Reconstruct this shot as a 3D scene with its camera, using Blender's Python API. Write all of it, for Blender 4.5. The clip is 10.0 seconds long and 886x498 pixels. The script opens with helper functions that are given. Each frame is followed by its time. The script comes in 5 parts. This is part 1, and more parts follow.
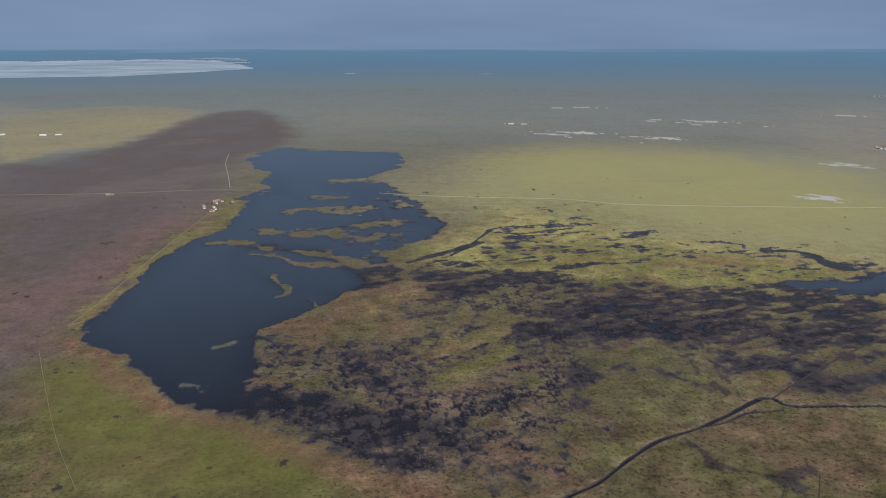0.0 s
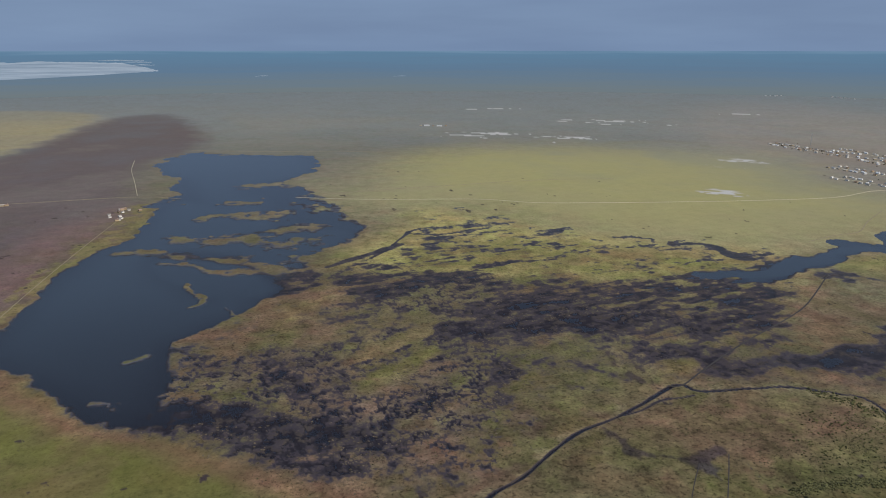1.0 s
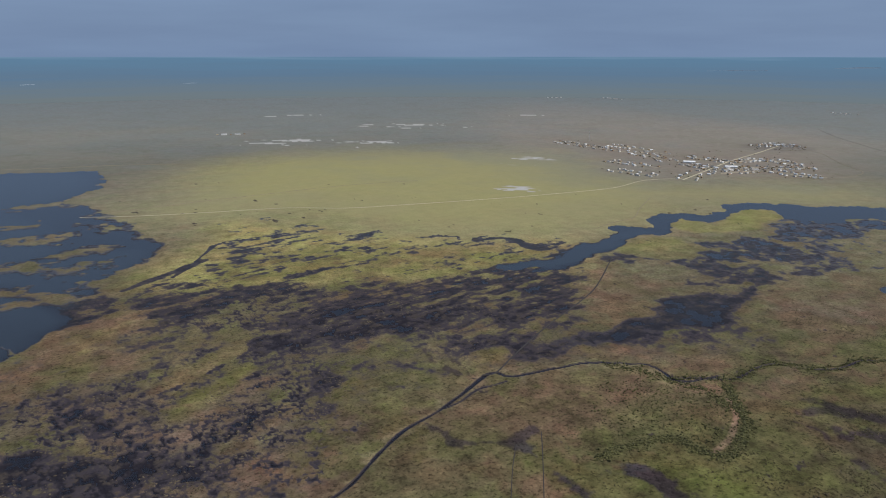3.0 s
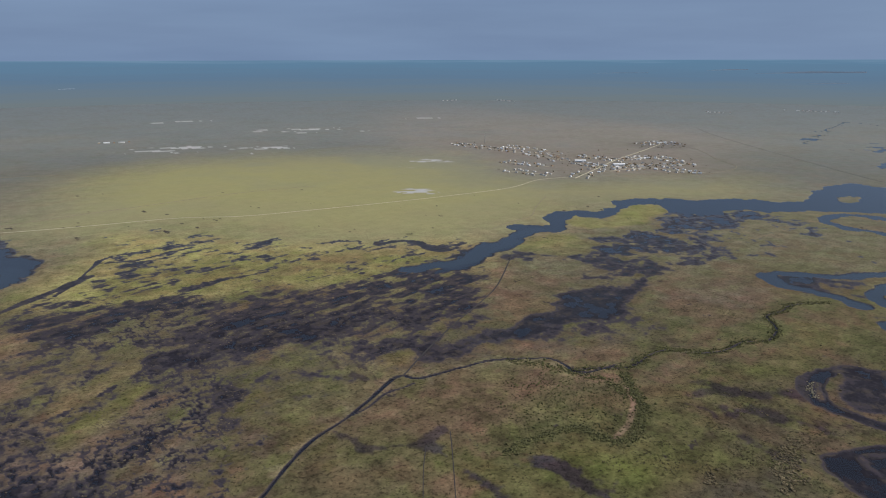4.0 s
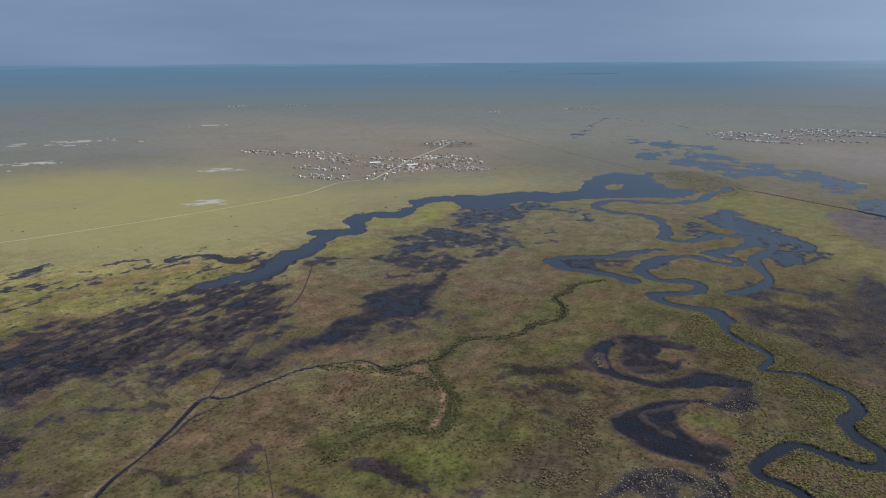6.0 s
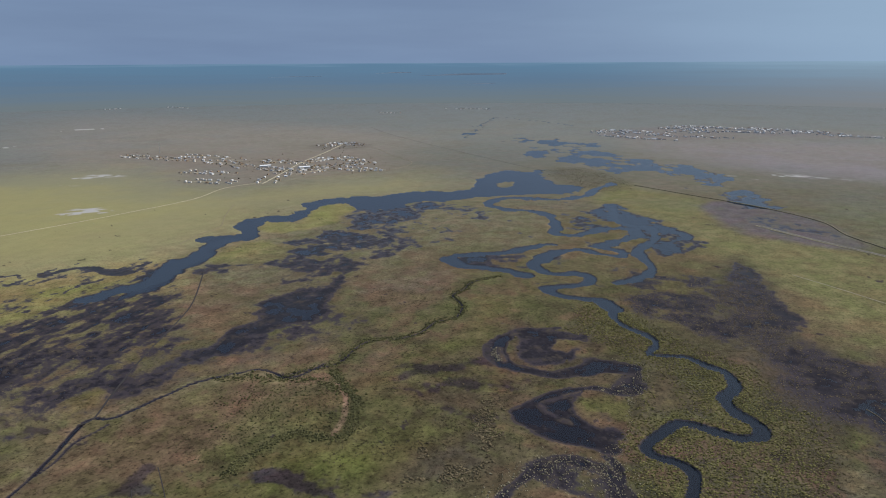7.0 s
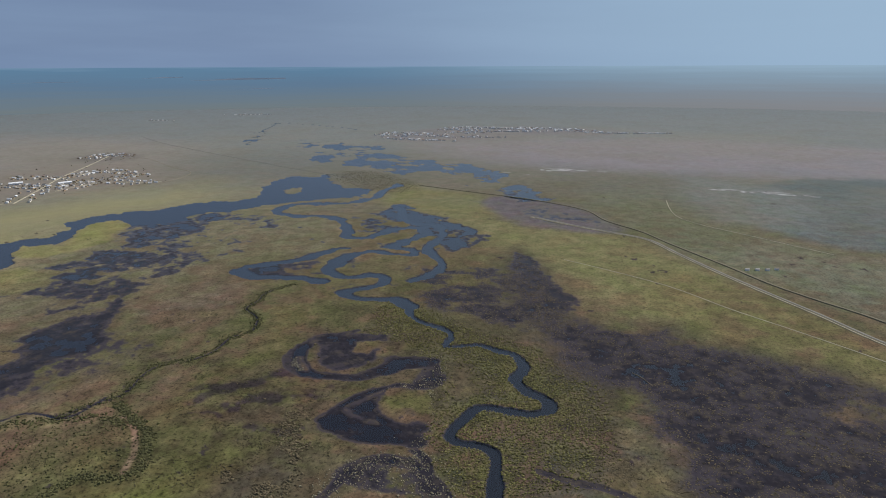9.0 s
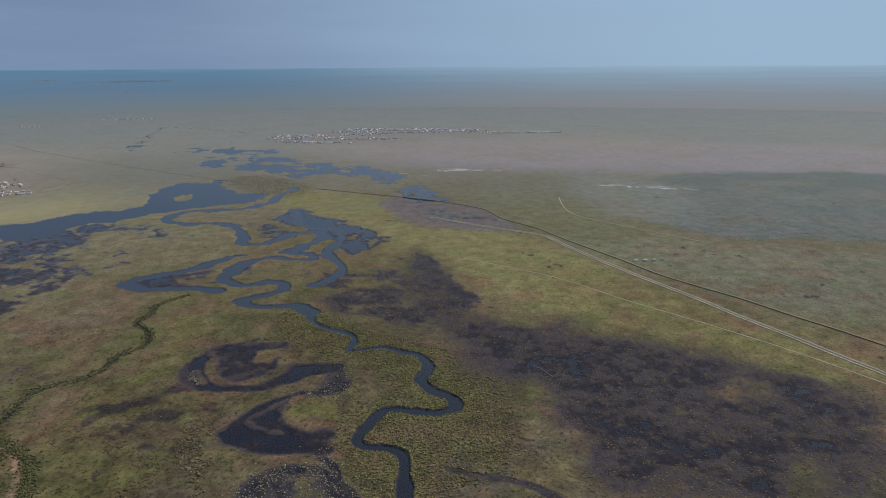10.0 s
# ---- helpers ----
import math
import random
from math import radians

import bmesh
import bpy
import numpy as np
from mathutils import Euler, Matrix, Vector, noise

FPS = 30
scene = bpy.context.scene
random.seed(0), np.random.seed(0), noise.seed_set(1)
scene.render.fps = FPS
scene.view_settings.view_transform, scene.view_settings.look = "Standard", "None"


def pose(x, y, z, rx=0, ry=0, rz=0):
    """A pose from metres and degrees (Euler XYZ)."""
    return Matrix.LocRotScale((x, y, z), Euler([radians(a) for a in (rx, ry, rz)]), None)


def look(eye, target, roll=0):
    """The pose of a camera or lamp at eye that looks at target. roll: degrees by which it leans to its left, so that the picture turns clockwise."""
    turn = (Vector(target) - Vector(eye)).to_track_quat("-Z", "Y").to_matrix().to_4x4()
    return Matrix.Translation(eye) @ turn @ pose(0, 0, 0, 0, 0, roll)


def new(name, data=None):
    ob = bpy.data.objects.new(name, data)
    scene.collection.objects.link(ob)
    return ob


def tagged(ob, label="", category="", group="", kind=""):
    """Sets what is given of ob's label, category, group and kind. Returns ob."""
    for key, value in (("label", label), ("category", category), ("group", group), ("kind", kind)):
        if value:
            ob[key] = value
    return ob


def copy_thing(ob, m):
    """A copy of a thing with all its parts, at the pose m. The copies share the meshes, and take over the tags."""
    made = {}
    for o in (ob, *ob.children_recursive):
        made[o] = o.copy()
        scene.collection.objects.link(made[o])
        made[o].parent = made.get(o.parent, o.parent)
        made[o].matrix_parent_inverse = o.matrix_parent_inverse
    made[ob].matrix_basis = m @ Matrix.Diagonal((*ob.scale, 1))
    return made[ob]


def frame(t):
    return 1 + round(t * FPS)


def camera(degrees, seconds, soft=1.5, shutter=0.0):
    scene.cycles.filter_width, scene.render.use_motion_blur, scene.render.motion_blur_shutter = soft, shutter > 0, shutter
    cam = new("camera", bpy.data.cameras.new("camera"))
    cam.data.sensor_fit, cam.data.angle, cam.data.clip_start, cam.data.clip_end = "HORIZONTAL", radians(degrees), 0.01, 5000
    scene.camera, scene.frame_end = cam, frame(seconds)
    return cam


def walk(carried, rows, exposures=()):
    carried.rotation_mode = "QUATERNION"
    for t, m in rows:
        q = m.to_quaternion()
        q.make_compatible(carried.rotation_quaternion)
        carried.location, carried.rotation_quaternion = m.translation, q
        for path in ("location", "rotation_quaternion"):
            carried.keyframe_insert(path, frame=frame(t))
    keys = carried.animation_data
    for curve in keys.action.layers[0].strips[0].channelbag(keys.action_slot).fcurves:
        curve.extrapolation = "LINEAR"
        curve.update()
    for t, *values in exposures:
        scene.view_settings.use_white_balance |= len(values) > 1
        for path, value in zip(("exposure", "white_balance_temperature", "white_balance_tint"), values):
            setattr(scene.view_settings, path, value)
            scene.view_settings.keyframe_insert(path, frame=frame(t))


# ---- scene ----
# Wetland on a flat steppe seen from a drone that turns on the spot.
CAM_H = 260.0

# ---- camera ----
cam = camera(64.42, 10.0, 1.0)
TURN = [
    (0.0, -1.63, -16.02, -0.05),
    (0.5, -5.00, -15.95, -0.02),
    (1.0, -8.42, -15.87, 0.01),
    (1.5, -12.04, -15.80, 0.03),
    (2.0, -15.92, -15.71, 0.00),
    (2.5, -20.10, -15.58, 0.03),
    (4.0, -32.56, -15.18, -0.12),
    (4.5, -36.64, -15.09, -0.16),
    (5.0, -40.69, -15.01, -0.28),
    (5.5, -44.87, -14.97, -0.34),
    (7.0, -57.83, -14.96, -0.29),
    (7.5, -62.20, -14.93, -0.20),
    (8.0, -66.59, -14.85, -0.22),
    (8.5, -70.87, -14.78, -0.17),
    (9.0, -75.13, -14.70, -0.21),
    (9.5, -79.33, -14.65, -0.29),
    (10.0, -83.51, -14.62, -0.32),
]
walk(cam, [(t, pose(1, 1, CAM_H, 90 + pitch, 0, yaw) @ pose(0, 0, 0, 0, 0, roll)) for t, yaw, pitch, roll in TURN])

# ---- sky and sun ----
SUN_AZ, SUN_EL = 128.0, 44.0
world = bpy.data.worlds.new("sky")
scene.world = world
world.use_nodes = True
wn, wl = world.node_tree.nodes, world.node_tree.links
wn.clear()
sky = wn.new("ShaderNodeTexSky")
sky.sky_type, sky.sun_disc = "NISHITA", False
sky.sun_elevation, sky.sun_rotation = radians(SUN_EL), radians(SUN_AZ)
sky.air_density, sky.dust_density = 1.0, 2.0
dim = wn.new("ShaderNodeMix")
dim.data_type, dim.blend_type = "RGBA", "MULTIPLY"
dim.inputs[0].default_value = 1.0
dim.inputs[7].default_value = (0.07, 0.07, 0.07, 1)
wl.new(sky.outputs[0], dim.inputs[6])
coord = wn.new("ShaderNodeTexCoord")
mapping = wn.new("ShaderNodeMapping")
mapping.inputs["Scale"].default_value = (1.6, 1.6, 14.0)
cloud = wn.new("ShaderNodeTexNoise")
cloud.inputs["Scale"].default_value, cloud.inputs["Detail"].default_value = 1.6, 5.0
wl.new(coord.outputs["Generated"], mapping.inputs[0])
wl.new(mapping.outputs[0], cloud.inputs["Vector"])
tone = wn.new("ShaderNodeValToRGB")
tone.color_ramp.elements[0].position, tone.color_ramp.elements[0].color = 0.30, (0.170, 0.250, 0.410, 1)
tone.color_ramp.elements[1].position, tone.color_ramp.elements[1].color = 0.72, (0.210, 0.306, 0.480, 1)
wl.new(cloud.outputs["Fac"], tone.inputs[0])
veil = wn.new("ShaderNodeMix")
veil.data_type = "RGBA"
veil.inputs[0].default_value = 0.9
wl.new(dim.outputs[2], veil.inputs[6])
wl.new(tone.outputs[0], veil.inputs[7])
# brighter, paler haze under the sun's side of the sky
side = wn.new("ShaderNodeVectorMath")
side.operation = "DOT_PRODUCT"
side.inputs[1].default_value = (math.sin(radians(122)), math.cos(radians(122)), 0.1)
wl.new(coord.outputs["Generated"], side.inputs[0])
glow = wn.new("ShaderNodeMapRange")
glow.interpolation_type = "SMOOTHSTEP"
glow.inputs["From Min"].default_value, glow.inputs["From Max"].default_value = 0.45, 1.05
glow.inputs["To Max"].default_value = 0.85
wl.new(side.outputs["Value"], glow.inputs["Value"])
bright = wn.new("ShaderNodeMix")
bright.data_type = "RGBA"
bright.inputs[7].default_value = (0.34, 0.49, 0.65, 1)
wl.new(glow.outputs[0], bright.inputs[0])
wl.new(veil.outputs[2], bright.inputs[6])
bg = wn.new("ShaderNodeBackground")
bg.inputs["Strength"].default_value = 1.0
wl.new(bright.outputs[2], bg.inputs[0])
wl.new(bg.outputs[0], wn.new("ShaderNodeOutputWorld").inputs[0])

sun = new("sun", bpy.data.lights.new("sun", "SUN"))
sun.data.energy, sun.data.angle, sun.data.color = 3.9, radians(3.0), (1.0, 0.92, 0.81)
_az, _el = radians(SUN_AZ), radians(SUN_EL)
SUN_DIR = Vector((math.sin(_az) * math.cos(_el), math.cos(_az) * math.cos(_el), math.sin(_el)))
sun.matrix_world = look(SUN_DIR * 3000, (0, 0, 0))


# ---- materials ----
def srgb(r, g, b):
    return tuple(((c / 255 + 0.055) / 1.055) ** 2.4 if c > 10 else c / 255 / 12.92 for c in (r, g, b))


def material(name, color=(0.5, 0.5, 0.5), rough=0.9, metal=0.0, spec=0.3, vary=0.15, scale=2.0, bump=0.0, per_object=0.0, per_island=0.0):
    """A plain surface with grain and blotches at two scales."""
    m = bpy.data.materials.new(name)
    m.use_nodes = True
    n, l = m.node_tree.nodes, m.node_tree.links
    b = n["Principled BSDF"]
    b.inputs["Roughness"].default_value, b.inputs["Metallic"].default_value = rough, metal
    b.inputs["Specular IOR Level"].default_value = spec
    tc = n.new("ShaderNodeTexCoord")
    fine, broad = n.new("ShaderNodeTexNoise"), n.new("ShaderNodeTexNoise")
    fine.inputs["Scale"].default_value, broad.inputs["Scale"].default_value = scale, scale * 0.13
    for t in (fine, broad):
        t.inputs["Detail"].default_value = 4.0
        l.new(tc.outputs["Object"], t.inputs["Vector"])
    total = n.new("ShaderNodeMath")
    total.operation = "ADD"
    l.new(fine.outputs["Fac"], total.inputs[0])
    l.new(broad.outputs["Fac"], total.inputs[1])
    last = total
    for amount, node, out in ((per_object, "ShaderNodeObjectInfo", "Random"), (per_island, "ShaderNodeNewGeometry", "Random Per Island")):
        if amount:
            src = n.new(node)
            k = n.new("ShaderNodeMath")
            k.operation = "MULTIPLY_ADD"
            k.inputs[1].default_value = amount / max(vary, 0.01)
            l.new(src.outputs[out], k.inputs[0])
            l.new(last.outputs[0], k.inputs[2])
            shift = n.new("ShaderNodeMath")
            shift.operation = "SUBTRACT"
            shift.inputs[1].default_value = 0.5 * amount / max(vary, 0.01)
            l.new(k.outputs[0], shift.inputs[0])
            last = shift
    span = n.new("ShaderNodeMapRange")
    span.clamp = False
    span.inputs["From Min"].default_value, span.inputs["From Max"].default_value = 0.6, 1.4
    span.inputs["To Min"].default_value, span.inputs["To Max"].default_value = 1 - vary, 1 + vary
    l.new(last.outputs[0], span.inputs["Value"])
    mul = n.new("ShaderNodeMix")
    mul.data_type, mul.blend_type = "RGBA", "MULTIPLY"
    mul.inputs[0].default_value = 1.0
    mul.inputs[6].default_value = (*color, 1)
    l.new(span.outputs[0], mul.inputs[7])
    l.new(mul.outputs[2], b.inputs["Base Color"])
    if bump:
        bp = n.new("ShaderNodeBump")
        bp.inputs["Distance"].default_value = bump
        l.new(fine.outputs["Fac"], bp.inputs["Height"])
        l.new(bp.outputs[0], b.inputs["Normal"])
    return m


def ground_material():
    """Turf and soil: the cover colour of the land, broken up by tufts, grain and bare spots."""
    m = bpy.data.materials.new("turf_and_soil")
    m.use_nodes = True
    n, l = m.node_tree.nodes, m.node_tree.links
    b = n["Principled BSDF"]
    b.inputs["Roughness"].default_value, b.inputs["Specular IOR Level"].default_value = 0.95, 0.1
    cover = n.new("ShaderNodeAttribute")
    cover.attribute_name = "cover"
    tuft = n.new("ShaderNodeAttribute")
    tuft.attribute_name = "tuft"
    tc = n.new("ShaderNodeTexCoord")
    last = cover.outputs["Color"]
    for scale, lo, hi, detail in ((0.045, 0.45, 1.55, 10.0), (0.5, 0.72, 1.28, 5.0)):
        t = n.new("ShaderNodeTexNoise")
        t.inputs["Scale"].default_value, t.inputs["Detail"].default_value, t.inputs["Roughness"].default_value = scale, detail, 0.72
        l.new(tc.outputs["Object"], t.inputs["Vector"])
        span = n.new("ShaderNodeMapRange")
        span.inputs["From Min"].default_value, span.inputs["From Max"].default_value = 0.3, 0.7
        span.inputs["To Min"].default_value, span.inputs["To Max"].default_value = lo, hi
        l.new(t.outputs["Fac"], span.inputs["Value"])
        mul = n.new("ShaderNodeMix")
        mul.data_type, mul.blend_type = "RGBA", "MULTIPLY"
        l.new(tuft.outputs["Fac"], mul.inputs[0])
        l.new(last, mul.inputs[6])
        l.new(span.outputs[0], mul.inputs[7])
        last = mul.outputs[2]
    # sparse dark flecks: single tussocks and bare spots
    fleck = n.new("ShaderNodeTexNoise")
    fleck.inputs["Scale"].default_value, fleck.inputs["Detail"].default_value, fleck.inputs["Roughness"].default_value = 0.3, 6.0, 0.8
    l.new(tc.outputs["Object"], fleck.inputs["Vector"])
    dark = n.new("ShaderNodeMapRange")
    dark.inputs["From Min"].default_value, dark.inputs["From Max"].default_value = 0.52, 0.61
    dark.inputs["To Min"].default_value, dark.inputs["To Max"].default_value = 1.10, 0.42
    l.new(fleck.outputs["Fac"], dark.inputs["Value"])
    mul = n.new("ShaderNodeMix")
    mul.data_type, mul.blend_type = "RGBA", "MULTIPLY"
    l.new(tuft.outputs["Fac"], mul.inputs[0])
    l.new(last, mul.inputs[6])
    l.new(dark.outputs[0], mul.inputs[7])
    last = mul.outputs[2]
    # greener and redder plants in patches of all sizes
    hue = n.new("ShaderNodeTexNoise")
    hue.inputs["Scale"].default_value, hue.inputs["Detail"].default_value, hue.inputs["Roughness"].default_value = 0.02, 9.0, 0.66
    shifted = n.new("ShaderNodeMapping")
    shifted.inputs["Location"].default_value = (310.0, -170.0, 40.0)
    l.new(tc.outputs["Object"], shifted.inputs[0])
    l.new(shifted.outputs[0], hue.inputs["Vector"])
    tint = n.new("ShaderNodeValToRGB")
    tint.color_ramp.elements[0].position, tint.color_ramp.elements[0].color = 0.36, (0.88, 1.0, 0.80, 1)
    tint.color_ramp.elements[1].position, tint.color_ramp.elements[1].color = 0.64, (1.12, 0.96, 0.98, 1)
    mid = tint.color_ramp.elements.new(0.5)
    mid.color = (1.0, 1.0, 0.98, 1)
    l.new(hue.outputs["Fac"], tint.inputs[0])
    mul = n.new("ShaderNodeMix")
    mul.data_type, mul.blend_type = "RGBA", "MULTIPLY"
    l.new(tuft.outputs["Fac"], mul.inputs[0])
    l.new(last, mul.inputs[6])
    l.new(tint.outputs[0], mul.inputs[7])
    last = mul.outputs[2]
    # wet mud and silty bed, ragged at the scale of single tussocks
    wet_in = n.new("ShaderNodeAttribute")
    wet_in.attribute_name = "wet"
    bed_in = n.new("ShaderNodeAttribute")
    bed_in.attribute_name = "bed"
    rag = n.new("ShaderNodeTexNoise")
    rag.inputs["Scale"].default_value, rag.inputs["Detail"].default_value, rag.inputs["Roughness"].default_value = 0.07, 10.0, 0.78
    l.new(tc.outputs["Object"], rag.inputs["Vector"])
    ragged = n.new("ShaderNodeMath")
    ragged.operation = "MULTIPLY_ADD"
    ragged.inputs[1].default_value = 3.4
    l.new(rag.outputs["Fac"], ragged.inputs[0])
    l.new(wet_in.outputs["Fac"], ragged.inputs[2])
    bed = n.new("ShaderNodeMix")
    bed.data_type = "RGBA"
    bed.inputs[6].default_value, bed.inputs[7].default_value = (*srgb(42, 40, 47), 1), (*srgb(64, 73, 83), 1)
    l.new(bed_in.outputs["Fac"], bed.inputs[0])
    # brown sedge standing in the shallow marsh water
    sedge = n.new("ShaderNodeTexNoise")
    sedge.inputs["Scale"].default_value, sedge.inputs["Detail"].default_value, sedge.inputs["Roughness"].default_value = 0.07, 9.0, 0.7
    l.new(shifted.outputs[0], sedge.inputs["Vector"])
    stand = n.new("ShaderNodeMapRange")
    stand.inputs["From Min"].default_value, stand.inputs["From Max"].default_value, stand.inputs["To Max"].default_value = 0.47, 0.64, 0.8
    l.new(sedge.outputs["Fac"], stand.inputs["Value"])
    marsh = n.new("ShaderNodeMath")
    marsh.operation = "MULTIPLY_ADD"
    marsh.inputs[1].default_value, marsh.inputs[2].default_value = -1.0, 1.0
    l.new(bed_in.outputs["Fac"], marsh.inputs[0])
    shallow = n.new("ShaderNodeMapRange")
    shallow.inputs["From Min"].default_value, shallow.inputs["From Max"].default_value = 0.75, 0.45
    l.new(wet_in.outputs["Fac"], shallow.inputs["Value"])
    last_f = stand.outputs[0]
    for extra in (marsh.outputs[0], shallow.outputs[0]):
        both = n.new("ShaderNodeMath")
        both.operation = "MULTIPLY"
        l.new(last_f, both.inputs[0])
        l.new(extra, both.inputs[1])
        last_f = both.outputs[0]
    tinted = n.new("ShaderNodeMix")
    tinted.data_type = "RGBA"
    tinted.inputs[7].default_value = (*srgb(80, 72, 62), 1)
    l.new(last_f, tinted.inputs[0])
    l.new(bed.outputs[2], tinted.inputs[6])
    clear_in = n.new("ShaderNodeAttribute")
    clear_in.attribute_name = "clear"

    def marsh_or_clear(muddy, pale_tone, by):
        pick = n.new("ShaderNodeMix")
        pick.data_type = "RGBA"
        pick.inputs[6].default_value, pick.inputs[7].default_value = (*muddy, 1), (*pale_tone, 1)
        l.new(by.outputs["Fac"], pick.inputs[0])
        return pick.outputs[2]

    # second tone mimics the water's blue over the lake and far out
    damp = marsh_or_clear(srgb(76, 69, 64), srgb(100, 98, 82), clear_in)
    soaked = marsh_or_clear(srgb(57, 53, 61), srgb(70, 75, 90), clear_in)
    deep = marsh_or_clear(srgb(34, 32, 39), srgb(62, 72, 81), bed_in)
    for lo, hi, top, colour in ((1.7 - 1.2, 1.7 - 0.1, 0.6, damp), (1.7 - 0.5, 1.7 + 0.1, 0.92, soaked), (1.7 + 0.05, 1.7 + 0.45, 1.0, tinted.outputs[2]), (1.7 + 0.5, 1.7 + 0.85, 0.85, deep)):
        span = n.new("ShaderNodeMapRange")
        span.interpolation_type = "SMOOTHSTEP"
        span.inputs["From Min"].default_value, span.inputs["From Max"].default_value, span.inputs["To Max"].default_value = lo, hi, top
        l.new(ragged.outputs[0], span.inputs["Value"])
        mix = n.new("ShaderNodeMix")
        mix.data_type = "RGBA"
        l.new(span.outputs[0], mix.inputs[0])
        l.new(last, mix.inputs[6])
        l.new(colour, mix.inputs[7])
        last = mix.outputs[2]
    l.new(last, b.inputs["Base Color"])
    bt = n.new("ShaderNodeTexNoise")
    bt.inputs["Scale"].default_value, bt.inputs["Detail"].default_value = 0.6, 4.0
    l.new(tc.outputs["Object"], bt.inputs["Vector"])
    bp = n.new("ShaderNodeBump")
    bp.inputs["Strength"].default_value, bp.inputs["Distance"].default_value = 0.25, 0.5
    l.new(bt.outputs["Fac"], bp.inputs["Height"])
    l.new(bp.outputs[0], b.inputs["Normal"])
    return m


def water_material():
    """Clear still water: the bed shows through, and the sky is mirrored more and more towards the distance."""
    m = bpy.data.materials.new("still_water")
    m.use_nodes = True
    n, l = m.node_tree.nodes, m.node_tree.links
    n.clear()
    gloss = n.new("ShaderNodeBsdfGlossy")
    gloss.inputs["Roughness"].default_value = 0.15
    clear = n.new("ShaderNodeBsdfTransparent")
    clear.inputs[0].default_value = (0.80, 0.82, 0.87, 1)
    fres = n.new("ShaderNodeFresnel")
    fres.inputs["IOR"].default_value = 1.33
    mix = n.new("ShaderNodeMixShader")
    l.new(fres.outputs[0], mix.inputs[0])
    l.new(clear.outputs[0], mix.inputs[1])
    l.new(gloss.outputs[0], mix.inputs[2])
    l.new(mix.outputs[0], n.new("ShaderNodeOutputMaterial").inputs[0])
    return m


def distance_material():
    """The far plain as a glowing backdrop, its blue haze painted in by height."""
    m = bpy.data.materials.new("blue_haze_glow")
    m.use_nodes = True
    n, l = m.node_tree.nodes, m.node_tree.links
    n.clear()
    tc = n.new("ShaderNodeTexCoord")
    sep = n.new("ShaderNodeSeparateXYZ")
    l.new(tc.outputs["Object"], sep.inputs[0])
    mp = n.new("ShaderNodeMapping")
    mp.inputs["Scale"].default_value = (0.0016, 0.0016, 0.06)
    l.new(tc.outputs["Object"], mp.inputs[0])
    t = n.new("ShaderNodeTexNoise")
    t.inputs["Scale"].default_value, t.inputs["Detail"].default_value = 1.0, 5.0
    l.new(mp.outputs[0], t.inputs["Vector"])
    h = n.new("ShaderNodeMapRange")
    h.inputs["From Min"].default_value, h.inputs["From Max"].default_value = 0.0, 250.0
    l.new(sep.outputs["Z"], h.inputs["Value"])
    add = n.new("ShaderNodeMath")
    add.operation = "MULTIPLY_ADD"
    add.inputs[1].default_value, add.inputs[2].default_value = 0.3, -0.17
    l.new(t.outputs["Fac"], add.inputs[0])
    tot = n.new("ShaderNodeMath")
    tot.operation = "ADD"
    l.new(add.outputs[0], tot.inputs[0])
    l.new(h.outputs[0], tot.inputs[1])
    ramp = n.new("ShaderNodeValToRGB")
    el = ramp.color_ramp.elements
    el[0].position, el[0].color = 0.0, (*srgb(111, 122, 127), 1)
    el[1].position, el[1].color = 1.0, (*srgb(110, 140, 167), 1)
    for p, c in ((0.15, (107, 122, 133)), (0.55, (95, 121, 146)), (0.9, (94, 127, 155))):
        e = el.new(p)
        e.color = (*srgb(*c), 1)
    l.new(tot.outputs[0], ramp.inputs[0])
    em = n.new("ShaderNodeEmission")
    # paler haze painted in towards the sun's side
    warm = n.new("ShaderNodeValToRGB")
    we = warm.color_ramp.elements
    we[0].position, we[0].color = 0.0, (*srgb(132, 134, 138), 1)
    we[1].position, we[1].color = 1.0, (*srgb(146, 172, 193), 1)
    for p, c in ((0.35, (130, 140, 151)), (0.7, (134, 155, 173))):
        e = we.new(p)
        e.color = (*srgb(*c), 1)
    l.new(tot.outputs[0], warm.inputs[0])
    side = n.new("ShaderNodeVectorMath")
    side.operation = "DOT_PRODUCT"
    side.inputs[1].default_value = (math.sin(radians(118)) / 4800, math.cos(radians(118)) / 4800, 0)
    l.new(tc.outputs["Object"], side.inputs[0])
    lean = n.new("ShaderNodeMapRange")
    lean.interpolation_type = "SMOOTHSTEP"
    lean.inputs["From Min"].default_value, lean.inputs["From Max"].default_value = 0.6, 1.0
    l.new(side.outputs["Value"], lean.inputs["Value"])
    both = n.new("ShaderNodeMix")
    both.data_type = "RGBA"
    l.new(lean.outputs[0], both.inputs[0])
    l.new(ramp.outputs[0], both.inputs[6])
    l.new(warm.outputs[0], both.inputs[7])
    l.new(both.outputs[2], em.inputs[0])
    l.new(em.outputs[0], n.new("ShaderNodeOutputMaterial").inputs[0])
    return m


